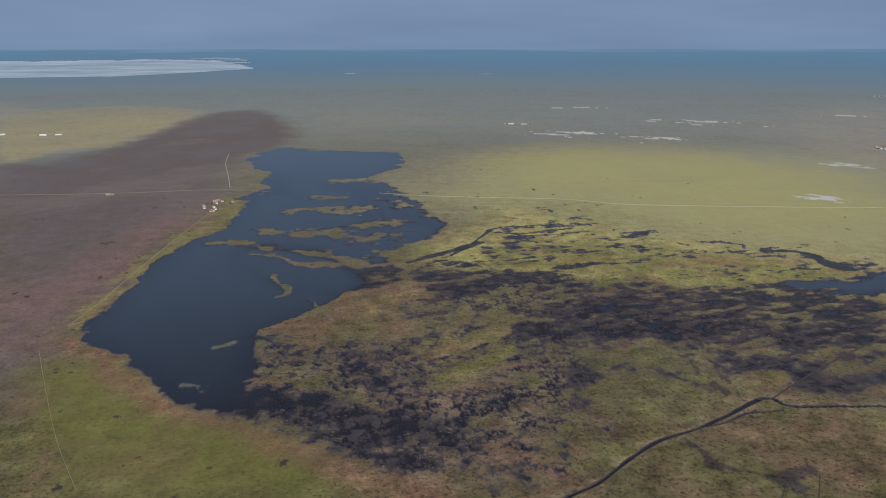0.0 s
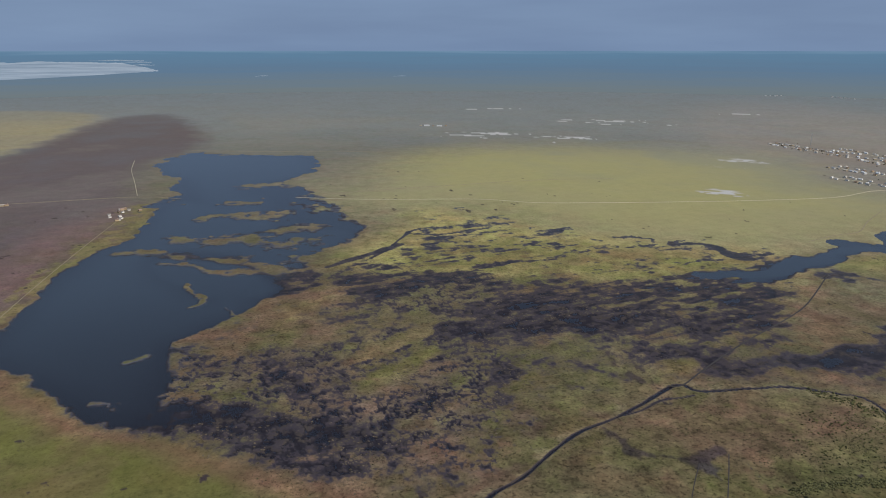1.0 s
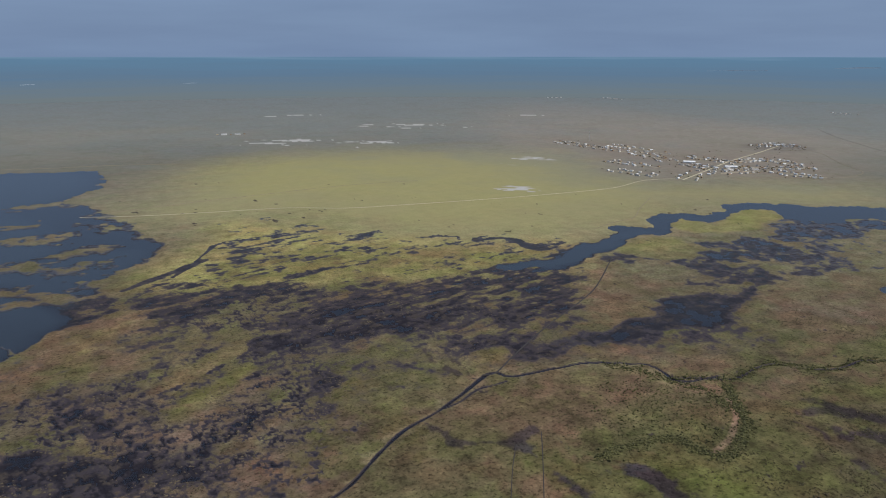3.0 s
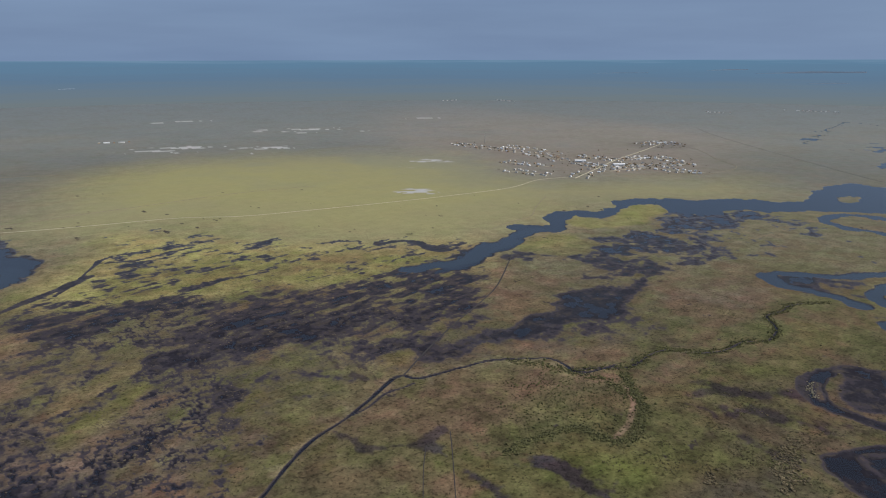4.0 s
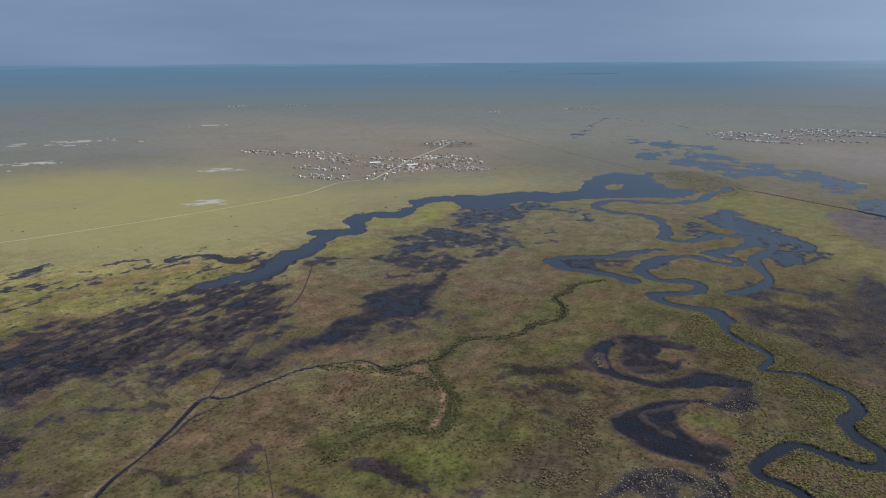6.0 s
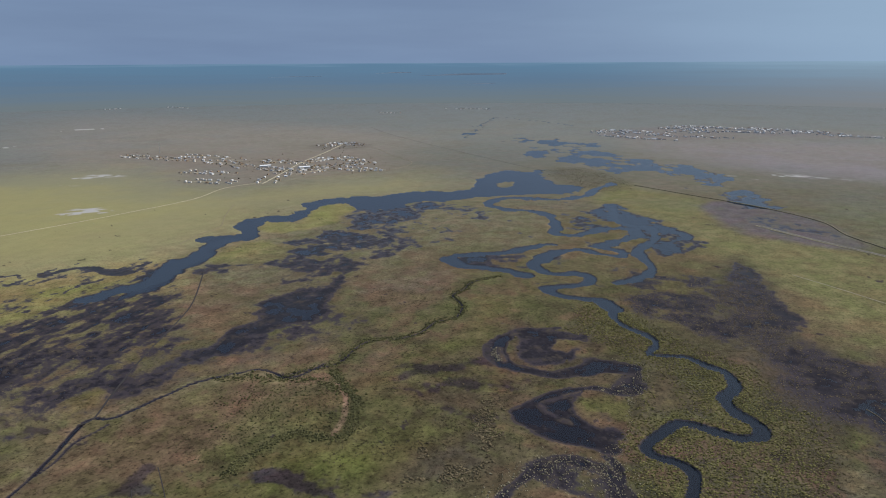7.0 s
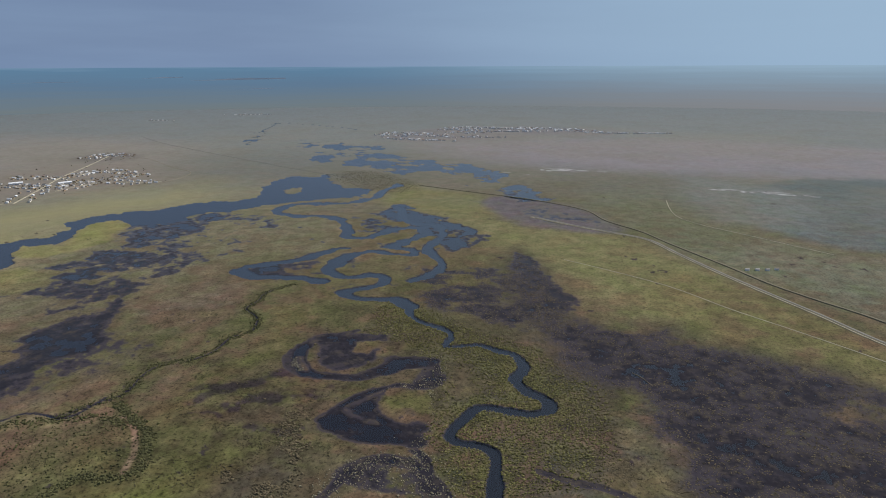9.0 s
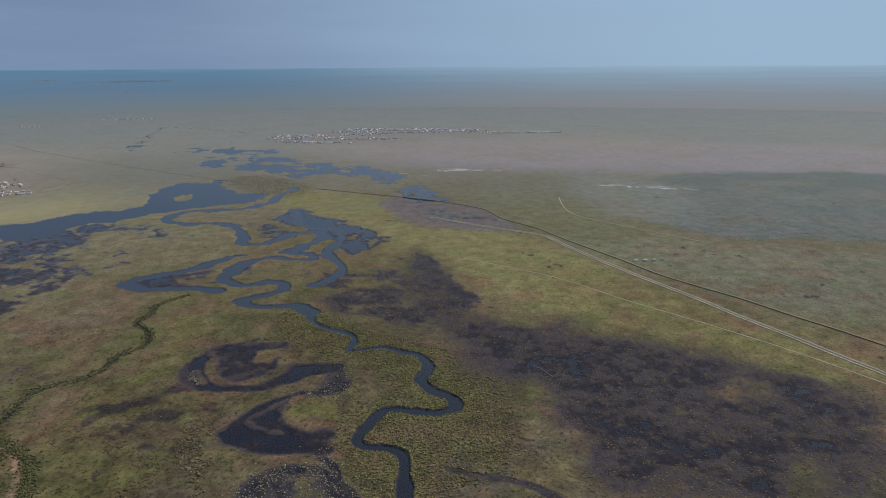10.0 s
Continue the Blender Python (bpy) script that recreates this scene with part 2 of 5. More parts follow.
def streaky_salt():
    """Salt flats and shallow brine in long pale and grey bands, blue haze tint put into the colours."""
    m = material("salt_crust", srgb(150, 158, 164))
    n, l = m.node_tree.nodes, m.node_tree.links
    tc = n.new("ShaderNodeTexCoord")
    mp = n.new("ShaderNodeMapping")
    mp.inputs["Scale"].default_value = (0.002, 0.002, 0.09)
    l.new(tc.outputs["Object"], mp.inputs[0])
    t = n.new("ShaderNodeTexNoise")
    t.inputs["Scale"].default_value, t.inputs["Detail"].default_value, t.inputs["Roughness"].default_value = 1.0, 6.0, 0.65
    l.new(mp.outputs[0], t.inputs["Vector"])
    ramp = n.new("ShaderNodeValToRGB")
    ramp.color_ramp.elements[0].position, ramp.color_ramp.elements[0].color = 0.32, (*srgb(98, 116, 134), 1)
    ramp.color_ramp.elements[1].position, ramp.color_ramp.elements[1].color = 0.72, (*srgb(148, 160, 173), 1)
    l.new(t.outputs["Fac"], ramp.inputs[0])
    l.new(ramp.outputs[0], n["Principled BSDF"].inputs["Base Color"])
    return m


M_GROUND = ground_material()
M_WATER = water_material()
M_FAR = distance_material()
M_TRACK = material("pale_dust", srgb(176, 168, 144), vary=0.25, scale=0.3)
M_RUT = material("worn_rut", srgb(126, 116, 96), vary=0.3, scale=0.3)
M_MUD = material("black_ditch_mud", srgb(50, 46, 46), rough=0.7, vary=0.2, scale=0.5)
M_GRAVEL = material("grey_gravel", srgb(134, 130, 121), vary=0.2, scale=0.8, bump=0.05)
M_BANK = material("dark_earth_bank", srgb(104, 98, 78), vary=0.3, scale=0.3)
M_FAR_BANK = material("dry_earth_bank", srgb(104, 104, 96), vary=0.25, scale=0.3)
M_SHRUB = material("shrub_leaves", srgb(99, 95, 55), vary=0.3, scale=0.8, per_island=0.45)
M_WILLOW = material("willow_leaves", srgb(80, 79, 49), vary=0.3, scale=0.8, per_island=0.45)
M_REED = material("reed_tussock", srgb(95, 85, 64), vary=0.3, scale=0.8, per_island=0.35)
M_DARK_TUFT = material("dark_wormwood", srgb(72, 67, 46), vary=0.3, scale=0.8, per_island=0.4)
M_MAT = material("dead_reed_mat", srgb(84, 75, 61), vary=0.25, scale=0.8, per_island=0.3)
M_PALE_REED = material("bleached_reed", srgb(134, 126, 104), vary=0.3, scale=0.8, per_island=0.35)
M_GROVE = material("grove_leaves", srgb(96, 90, 69), vary=0.2, scale=0.6, per_island=0.3)
M_WHITE = material("whitewashed_wall", (0.72, 0.70, 0.66), vary=0.12, scale=0.6, per_object=0.2)
M_TAN = material("clay_wall", srgb(170, 150, 120), vary=0.15, scale=0.6, per_object=0.2)
M_SLATE = material("grey_fibre_cement_roof", srgb(160, 154, 146), vary=0.15, scale=0.6, per_object=0.35)
M_TIN = material("pale_tin_roof", srgb(204, 206, 208), rough=0.6, vary=0.12, scale=0.5, per_object=0.3)
M_RUST = material("rusty_brown_roof", srgb(136, 116, 104), vary=0.2, scale=0.6, per_object=0.3)
M_SALT = streaky_salt()
M_STEEL = material("galvanised_steel", (0.5, 0.5, 0.5), rough=0.5, metal=0.6, vary=0.1)

# ---- the plan: outlines and lines traced in the camera's view, x and y in metres from the point below the drone ----
LAKE = [(-274,1302), (-302,1241), (-302,1138), (-301,1043), (-321,962), (-328,879), (-336,805), (-332,739), (-328,679), (-324,634), (-307,606), (-272,573), (-239,543), (-206,510), (-178,488), (-146,498), (-147,549), (-157,613), (-139,644), (-111,680), (-85,713), (-98,770), (-134,771), (-147,756), (-181,798), (-217,851), (-235,916), (-184,967), (-126,1020), (-87,1054), (-95,1161), (-191,1238)]
LAKE_HEAD = [(-426,1681), (-393,1904), (-280,1857), (-159,1832), (-69,1769), (-48,1626), (-72,1511), (-127,1445), (-165,1365), (-108,1270), (-104,1161), (-178,1147), (-251,1240), (-279,1329), (-322,1485), (-374,1558)]
BAY_ISLES = [(-243,903), (-213,916), (-140,881), (-105,836), (-72,769), (-100,732), (-147,742), (-193,795), (-238,850)]
BAY_STRIPS = [(-257,1007), (-160,1021), (-94,1036), (9,1051), (24,967), (-37,883), (-75,812), (-144,913), (-219,944)]
MARSH_MID = [(-100,791), (-21,845), (34,813), (100,789), (165,776), (261,763), (357,756), (440,791), (557,792), (396,543), (358,544), (307,504), (287,499), (295,535), (264,542), (247,574), (223,593), (180,588), (135,551), (117,500), (90,487), (66,501), (76,553), (93,615), (82,640), (64,683), (5,661), (-29,662), (-66,695)]
MARSH_SOUTH = [(-152,560), (-106,576), (-67,587), (-26,568), (8,503), (66,501), (121,530), (133,499), (98,456), (82,433), (46,431), (13,393), (-12,389), (-42,408), (-66,423), (-92,440), (-148,472), (-182,489), (-202,509), (-162,526)]
MARSH_SOUTH_DARK = [(-201,519), (-151,518), (-86,506), (-48,477), (20,463), (31,443), (-21,433), (-59,423), (-92,442), (-148,474)]
MARSH_NORTH = [(-7,869), (38,908), (87,949), (100,1048), (100,1155), (224,1177), (287,1079), (365,1015), (372,920), (450,900), (535,860), (595,851), (530,751), (432,774), (292,758), (165,778), (101,795), (7,814)]
MARSH_WEST = [(-102,1132), (-28,1150), (23,1088), (17,1015), (-41,994), (-92,1009)]
MARSH_STREAK = [(237,720), (311,715), (406,758), (506,811), (571,794), (531,714), (442,638), (372,601), (314,550), (263,543), (238,582), (222,650)]
POOL_TAIL = [(294,516), (339,511), (394,514), (468,512), (497,491), (465,475), (419,492), (370,500), (328,494), (292,494)]
POOL_NORTH = [(576,674), (641,691), (704,675), (802,653), (915,677), (978,737), (972,794), (854,732), (752,722), (710,704), (656,718), (597,711)]
CHANNEL_A = [(37,876), (66,929), (100,1003), (128,1022), (180,1028), (207,1037)]
CHANNEL_B = [(107,989), (147,982), (188,1000), (219,1009)]
CHANNEL_C = [(371,926), (396,919), (432,912), (435,868), (477,894), (497,888), (502,853), (510,828)]
CHANNEL_D = [(-21,845), (22,881), (45,907), (78,935)]
CHANNEL_E = [(-6,544), (24,566), (56,587), (77,615), (98,650), (81,682), (65,691)]
CHANNEL_BIG = [(427,740), (480,743), (522,751), (584,783), (645,808), (699,829)]
CREEK = [(455,877), (491,878), (505,853), (500,809), (515,803)]
DITCH = [(79,355), (88,364), (106,375), (124,392), (145,411), (163,425), (196,440), (221,455), (250,476), (265,482), (273,470), (290,467), (323,467), (350,465), (379,450), (395,440), (397,422), (395,407), (406,400), (433,398)]
DITCH_SIDE = [(201,441), (217,446), (238,459), (255,461), (267,463)]
DITCH_NE = [(254,481), (266,480), (293,501), (323,524), (371,558), (439,602), (488,640), (577,729)]
STREAM = [(394,409), (411,405), (428,394), (445,389), (477,397), (500,395), (517,375), (542,367), (573,369), (597,359), (630,372), (654,399), (682,399), (710,405), (749,388)]
DARK_SWALE_S = [(226,374), (226,345), (233,316), (233,298)]
DARK_SWALE_E = [(278,315), (283,298), (284,283), (288,267), (297,252), (306,232)]
RIVER_UP = [(1493,500), (1316,499), (1249,538), (1225,613), (1146,618), (1117,570), (1122,516), (1093,470), (1039,434), (995,423), (993,394), (1047,372), (1084,327), (1046,306), (996,317), (955,331), (937,295), (907,300), (921,347), (900,369), (847,373)]
RIVER_MID = [(847,373), (813,367), (793,340), (810,316), (804,291), (770,289), (744,315), (724,308), (722,281), (725,248), (705,224)]
RIVER_LOW = [(705,224), (680,218), (661,197), (644,166), (626,157), (603,156), (615,131), (607,109), (597,90), (575,78), (548,83), (529,71), (518,53), (499,50), (491,65), (495,86), (491,102), (468,110), (445,114), (436,105), (436,88), (425,77), (398,72), (374,68)]
BACKWATER = [(1235,406), (1116,356), (1112,307), (1034,274), (948,280), (882,233), (838,235), (797,251)]
OXBOW_FAR = [(931,400), (857,438), (822,473), (790,485), (762,456), (772,402), (770,361)]
OXBOW_A = [(623,254), (600,274), (574,293), (551,296), (527,285), (514,263), (518,248), (512,223), (526,202), (562,184), (567,160)]
OXBOW_OUT = [(418,133), (408,122), (378,110), (356,103)]
OXBOW_C = [(325,174), (360,171), (385,167), (401,153), (402,133), (390,114), (366,95)]
WET_FAR_N = [(2207,1358), (2632,1450), (2763,1438), (2432,1290), (2158,1235)]
WET_STRIP = [(1446,241), (1466,201), (1404,131), (1350,144), (1377,208)]
MUD_STRIP = [(1328,282), (1408,224), (1342,114), (1219,34), (1117,-1), (1119,67), (1138,151), (1179,202)]
WET_SIDE = [(1187,444), (1257,397), (1088,336), (1036,367), (1073,411)]
MARSH_RIVER = [(837,264), (882,233), (902,193), (847,140), (824,91), (692,47), (644,81), (662,137), (705,196), (746,241)]
SE_CREEK = [(414,46), (406,23), (405,4), (395,-17), (384,-27)]
MEADOW_LOW = [(8,909), (94,1030), (142,1145), (225,1081), (356,941), (473,854), (571,815), (484,678), (322,675), (227,760), (99,785), (21,832)]
SHORE_STRIP = [(-330,1252), (-319,1099), (-328,984), (-336,893), (-341,809), (-339,739), (-333,671)]
DARK_FEN = [(324,489), (379,512), (488,534), (570,645), (696,726), (875,713), (1007,710), (806,584), (660,549), (529,419), (459,437), (393,477)]
MARSH_EDGE = [(-93,558), (-58,606), (-6,661), (65,691), (88,601), (130,600), (181,592), (198,549), (135,490), (99,441), (57,427), (3,443), (-49,495)]
SANDBAR = [(588,-13), (580,-21), (566,-30), (561,-42)]
OX_SPIT = [(545,287), (530,278), (519,266)]
DRAIN_A = [(250,382), (235,356), (206,308)]
DRAIN_B = [(225,374), (209,351), (187,315)]
MARSH_HEART = [(69,825), (147,800), (219,754), (287,663), (357,623), (371,548), (297,513), (254,516), (235,576), (201,582), (161,558), (148,495), (109,472), (83,416), (22,469), (35,567), (74,544), (88,583), (40,607)]
MARSH_BROWN = [(137,654), (194,604), (227,558), (223,504), (197,513), (174,547), (142,589)]
FEN_WEST = [(623,735), (699,693), (766,663), (813,591), (969,586), (994,705), (880,716), (749,730), (679,795)]
NEAR_PASTURE = [(115,388), (184,442), (273,447), (372,386), (488,329), (603,314), (371,164)]
OX_LAND = [(486,316), (583,331), (691,318), (748,268), (765,211), (457,89), (310,218), (398,265)]
VILLAGE_STEPPE = [(1889,3487), (2379,3551), (2243,2742), (2278,2191), (2240,1687), (1833,1253), (1366,1174), (1103,1278), (1017,1451), (839,1593)]
LAKE_NECK = [(-332,1448), (-324,1616), (-409,1912), (-258,1899), (-131,1786), (-65,1714), (-113,1475), (-36,1364), (27,1131), (10,992), (-99,910), (-248,1006), (-319,1190)]
RIVER_FLATS = [(760,472), (1135,603), (1281,528), (1244,388), (1117,280), (892,213), (723,201), (737,259), (714,305), (742,395)]
OXBOW_FAR_FILL = [(783,486), (828,476), (848,424), (815,386), (766,391), (752,441)]
SHRUB_BELT_A = [(265,336), (289,340), (316,340), (334,334), (335,315), (349,303), (368,313), (389,325), (403,345), (418,368), (427,383)]
SHRUB_BELT_B = [(362,456), (381,431), (395,403), (405,379), (398,350)]
SHRUB_FIELD = [(332,425), (391,408), (405,359), (366,315), (312,335), (292,350)]
SHRUB_RIVER = [(718,252), (686,196), (645,139), (617,77), (567,51), (551,20), (500,8), (410,11), (369,89), (426,117), (479,120), (530,102), (580,148), (604,188), (658,249)]
SHRUB_BANK = [(622,266), (643,225), (606,183), (564,154), (515,130), (456,126), (435,132), (512,136), (552,151), (591,183), (616,227)]
SHRUB_SOUTH = [(334,236), (364,245), (378,223), (408,225), (377,206), (347,199), (318,224)]
SHRUB_SE = [(587,80), (592,29), (529,-21), (477,-52), (515,-167), (536,-287), (399,-223), (368,72), (463,89)]
GROVE = [(1574,694), (1664,641), (1569,526), (1479,461), (1385,463), (1407,541)]
DRY_BED = [(343,311), (363,318), (382,331), (397,344), (410,364)]
TRACK_N = [(-80,1282), (10,1254), (113,1236), (248,1217), (340,1174), (441,1158), (603,1142), (732,1135), (890,1139), (1009,1184), (1097,1167)]
TRACK_N2 = [(-35,1300), (82,1331), (233,1359), (404,1389), (565,1382)]
TRACK_FARM = [(-488,1784), (-457,1639), (-412,1488), (-368,1337)]
TRACK_W = [(-774,1286), (-574,1295), (-375,1327), (-283,1297)]
TRACK_SHORE = [(-347,1127), (-348,1010), (-347,893), (-345,794), (-342,712), (-344,653)]
TRACK_SW = [(-343,589), (-298,512), (-252,436), (-211,377)]
TRACK_S = [(941,79), (901,15), (849,-56), (782,-116), (731,-169), (686,-214), (644,-253), (611,-280), (577,-306)]
TRACK_E = [(1422,-74), (1328,-78), (1260,-91), (1210,-124), (1170,-167), (1124,-214), (1057,-284)]
TRACK_LAKE_N = [(-386,1949), (-195,1898), (-13,1880), (163,1821)]
ROAD = [(1209,161), (1153,77), (1120,20), (1085,-34), (1011,-73), (925,-120), (848,-166), (785,-205), (734,-233), (681,-266), (637,-291), (598,-315), (567,-332)]
RAIL_BANK = [(1482,447), (1423,308), (1370,182), (1293,76), (1206,32), (1136,-26), (1062,-68), (960,-132), (890,-173), (841,-211), (795,-251), (743,-288), (704,-318), (664,-346), (634,-367)]
RAIL_FAR = [(2298,1787), (2084,1520), (1756,1006), (1618,777), (1551,640)]
TRACK_VILLAGE = [(646,866), (707,892), (756,906), (815,962), (892,1026)]
STREET_A = [(1224,1859), (1251,1642), (1272,1513), (1251,1372)]
STREET_B = [(1115,1451), (1127,1403), (1154,1309)]
STREET_C = [(1022,1330), (1040,1294), (1073,1216)]
STREET_D = [(1309,1718), (1337,1608), (1326,1472)]
STREET_E = [(1354,1435), (1384,1310), (1491,1299), (1485,1191)]
STREET_F = [(1251,1333), (1271,1230), (1364,1220), (1425,1172), (1492,1159)]
STREET_G = [(1225,1184), (1320,1180), (1359,1150), (1362,1090), (1393,1043)]
STREET_MAIN = [(1087,1154), (1217,1224), (1391,1319), (1565,1397), (1766,1494)]
STREET_RING = [(1674,1415), (1748,1358), (1612,1176), (1527,1056), (1378,1033), (1304,1090), (1173,1128), (1087,1154)]
HAMLET = [(1693,1512), (1787,1517), (1776,1428)]
VILLAGE_GROUND = [(1250,1938), (1357,1775), (1410,1518), (1573,1494), (1656,1326), (1543,1160), (1388,1025), (1207,1143), (1089,1152), (1060,1195), (1008,1319), (1152,1533)]
HAMLET_GROUND = [(1665,1534), (1825,1550), (1817,1435), (1707,1389), (1627,1452)]
FAR_STREET_A = [(2507,885), (2659,821), (2513,668)]
FAR_STREET_B = [(2438,815), (2396,651)]
FAR_STREET_C = [(2786,698), (2959,645), (2905,513), (2987,391)]
FAR_STREET_D = [(2837,355), (2959,271), (2817,118), (2844,-110)]
FAR_STREET_E = [(2674,649), (2791,562), (2806,382)]
FAR_STREET_F = [(2533,581), (2573,500)]
FAR_VILLAGE_GROUND = [(2547,906), (2938,739), (3021,364), (2923,81), (2682,114), (2679,322), (2499,461), (2362,634), (2399,811)]
STEPPE_ROW_A = [(2447,3842), (2745,3896), (2749,3536)]
STEPPE_ROW_B = [(2978,2268), (3022,2168)]
STEPPE_ROW_C = [(3404,2084), (3511,1917)]
STEPPE_BROWN_SHADED = [(-964,1578), (-879,1654), (-834,1920), (-879,2437), (-890,2848), (-701,3101), (-437,2422), (-377,1984), (-437,1772), (-424,1560), (-376,1332), (-331,1277), (-353,1140), (-360,949), (-350,758), (-346,656), (-317,565), (-337,565), (-351,524)]
STEPPE_RED = [(-478,743), (-436,781), (-436,896), (-428,1047), (-387,1162), (-355,1253), (-338,1119), (-347,893), (-354,768), (-353,672), (-334,589), (-405,616)]
STEPPE_YELLOW_LIT = [(-2171,3651), (-1760,3290), (-1227,2860), (-970,3111), (-876,2733), (-865,2198), (-895,1922), (-976,1790), (-1132,1866)]
GREEN_SW = [(-325,543), (-288,564), (-232,530), (-194,486), (-137,463), (-91,435), (-57,413), (-66,366), (-106,367), (-186,365), (-244,409)]
SHORE_RED = [(-336,614), (-315,614), (-268,563), (-228,520), (-185,486), (-137,462), (-91,435), (-53,408), (-19,388), (9,382), (22,365), (-18,355), (-70,397), (-131,440), (-189,473), (-238,510), (-293,564)]
MEADOW_SUN = [(20,1250), (161,1582), (368,1784), (607,1860), (833,1753), (1011,1606), (1020,1311), (1038,1118), (1211,1056), (1293,903), (1189,826), (976,913), (794,910), (653,867), (511,875), (367,964), (236,1158), (110,1208)]
MEADOW_EAST = [(1480,476), (1366,269), (1179,202), (1146,94), (1099,-2), (968,-96), (893,-129), (714,-111), (711,-49), (773,27), (893,100), (922,154), (1026,214), (1117,280), (1215,389), (1290,483)]
BARE_SOUTH = [(-61,416), (-18,434), (36,436), (104,459), (163,476), (217,446), (268,448), (338,433), (381,397), (294,341), (230,380), (169,419), (104,370), (79,355)]
BARE_MID = [(314,528), (399,526), (441,496), (481,427), (426,435), (388,461), (317,475), (295,495)]
GREEN_SE = [(286,330), (330,328), (362,302), (451,316), (519,367), (523,345), (393,240), (248,293), (213,317), (244,360)]
BROWN_RIVER = [(519,416), (537,348), (562,299), (500,277), (440,320), (461,256), (483,236), (428,218), (373,235), (349,266), (410,332)]
MEADOW_MARSH = [(913,796), (1114,713), (1175,624), (1057,449), (910,413), (815,516), (697,566), (734,648)]
BROWN_FEN = [(588,509), (731,502), (722,447), (631,395), (554,417), (554,463)]
STEPPE_PINK = [(2265,676), (2501,331), (2624,-71), (2470,-707), (2340,-1244), (1794,-964), (1788,-384), (1816,35), (1902,346)]
STEPPE_OLIVE = [(1120,-71), (1060,-236), (1043,-432), (1024,-567), (756,-430), (743,-288), (880,-199), (1014,-106)]
FARM_W = (-351, 1182)
SHED_W = (-567, 1280)
SHEDS_NW = (-1136, 2193)
SHEDS_NW2 = (-1287, 2227)
FARM_N = (342, 2466)
HUTS_E = (950, -168)
SALT_A = (499, 2162)
SALT_B = (688, 2020)
SALT_C = (1016, 2483)
SALT_PAN = (686, 1172)
SALT_PAN2 = (933, 1530)
SALT_D = (715, 3124)
POND_N = (1647, 2702)
SALT_E = (1543, -204)
SALT_E2 = (1526, -298)
SALT_F = (1748, 169)
MAST = (1313, 1809)
SCHOOL = (1277, 1339)
SCHOOL2 = (1310, 1236)

PEN_HEAD = [(-157,616), (-148,644), (-116,669), (-90,711), (-63,746), (-32,769), (-3,768), (-7,730), (-26,695), (-16,669), (-8,633), (-26,610), (-58,609), (-93,604), (-130,605)]
PEN_GREEN = [(-73,664), (-59,705), (-37,731), (-18,739), (-26,698), (-46,676), (-61,655)]
PEN_FLATS = [(-154,610), (-98,602), (-26,606), (-5,619), (10,556), (5,504), (-22,491), (-49,506), (-71,547), (-102,559), (-131,560)]
SOUTH_WATER = [(-227,547), (-195,535), (-156,509), (-120,508), (-84,499), (-47,478), (-12,457), (16,436), (32,421), (15,415), (-12,421), (7,405), (11,396), (-18,393), (-41,405), (-60,416), (-91,441), (-119,461), (-157,480), (-193,501)]
TONGUE_NORTH = [(-5,662), (30,685), (65,679), (86,662), (67,642), (27,618), (-5,605)]
TONGUE_MID = [(-7,551), (10,577), (42,608), (72,642), (89,647), (78,616), (54,588), (25,567)]
TONGUE_SOUTH = [(9,506), (21,534), (50,564), (75,581), (76,563), (57,538), (32,508), (16,499)]
DARK_HOLLOW = [(94,659), (125,690), (153,681), (139,614), (110,602), (93,609)]
DARK_STREAK = [(-6,789), (35,814), (102,796), (165,810), (163,763), (98,765), (33,763), (-3,764)]
DARK_BELT = [(167,753), (224,745), (267,686), (323,676), (380,650), (490,688), (397,544), (355,545), (305,525), (270,521), (272,571), (234,591), (183,599), (136,601)]
GREEN_BELT = [(92,907), (165,933), (274,929), (342,899), (397,865), (455,819), (512,794), (448,754), (372,746), (293,759), (233,781), (169,794), (104,812)]
MID_GREEN = [(184,584), (221,585), (227,538), (227,497), (208,471), (157,472), (120,480), (133,518)]
NOTCH_GLADE = [(258,516), (281,526), (298,520), (282,496), (256,492)]
ISLET_FIELD = [(-92,559), (-52,547), (-13,495), (18,504), (62,543), (102,553), (122,531), (109,465), (81,427), (49,414), (19,429), (-21,461), (-57,497)]
REED_SOUTH = [(-59,439), (-28,441), (4,422), (40,443), (83,434), (130,465), (148,440), (121,399), (80,375), (44,371), (14,383), (11,399), (-19,423)]
LAKE_BAR_A = [(-168,1402), (-102,1425)]
LAKE_BAR_B = [(-218,1128), (-177,1152), (-137,1130), (-102,1145)]
LAKE_BAR_C = [(-215,1239), (-151,1252)]
LAKE_BAR_D = [(-279,938), (-248,943), (-206,916)]
LAKE_BAR_E = [(-241,1021), (-186,987), (-147,998), (-87,968), (-39,982)]
LAKE_BAR_F = [(-101,1030), (-51,1050)]
LAKE_BAR_G = [(-228,890), (-188,873), (-146,838), (-105,841)]
SPIT_REED = [(-184,805), (-173,788), (-150,757), (-149,738), (-157,727)]
SPIT_TIP = [(-120,715), (-111,689)]
REED_ISLE_A = [(-188,590), (-178,599)]
REED_ISLE_B = [(-145,523), (-133,525), (-116,519)]
REED_ISLE_C = [(-195,516), (-187,515)]
HEAD_WATER = [(-410,1664), (-389,1894), (-273,1817), (-158,1833), (-66,1789), (-60,1548), (-149,1440), (-63,1340), (-109,1236), (-55,1144), (18,1085), (20,1020), (-23,969), (-90,1003), (-143,914), (-212,916), (-272,947), (-291,1118), (-288,1277), (-284,1419), (-348,1558)]
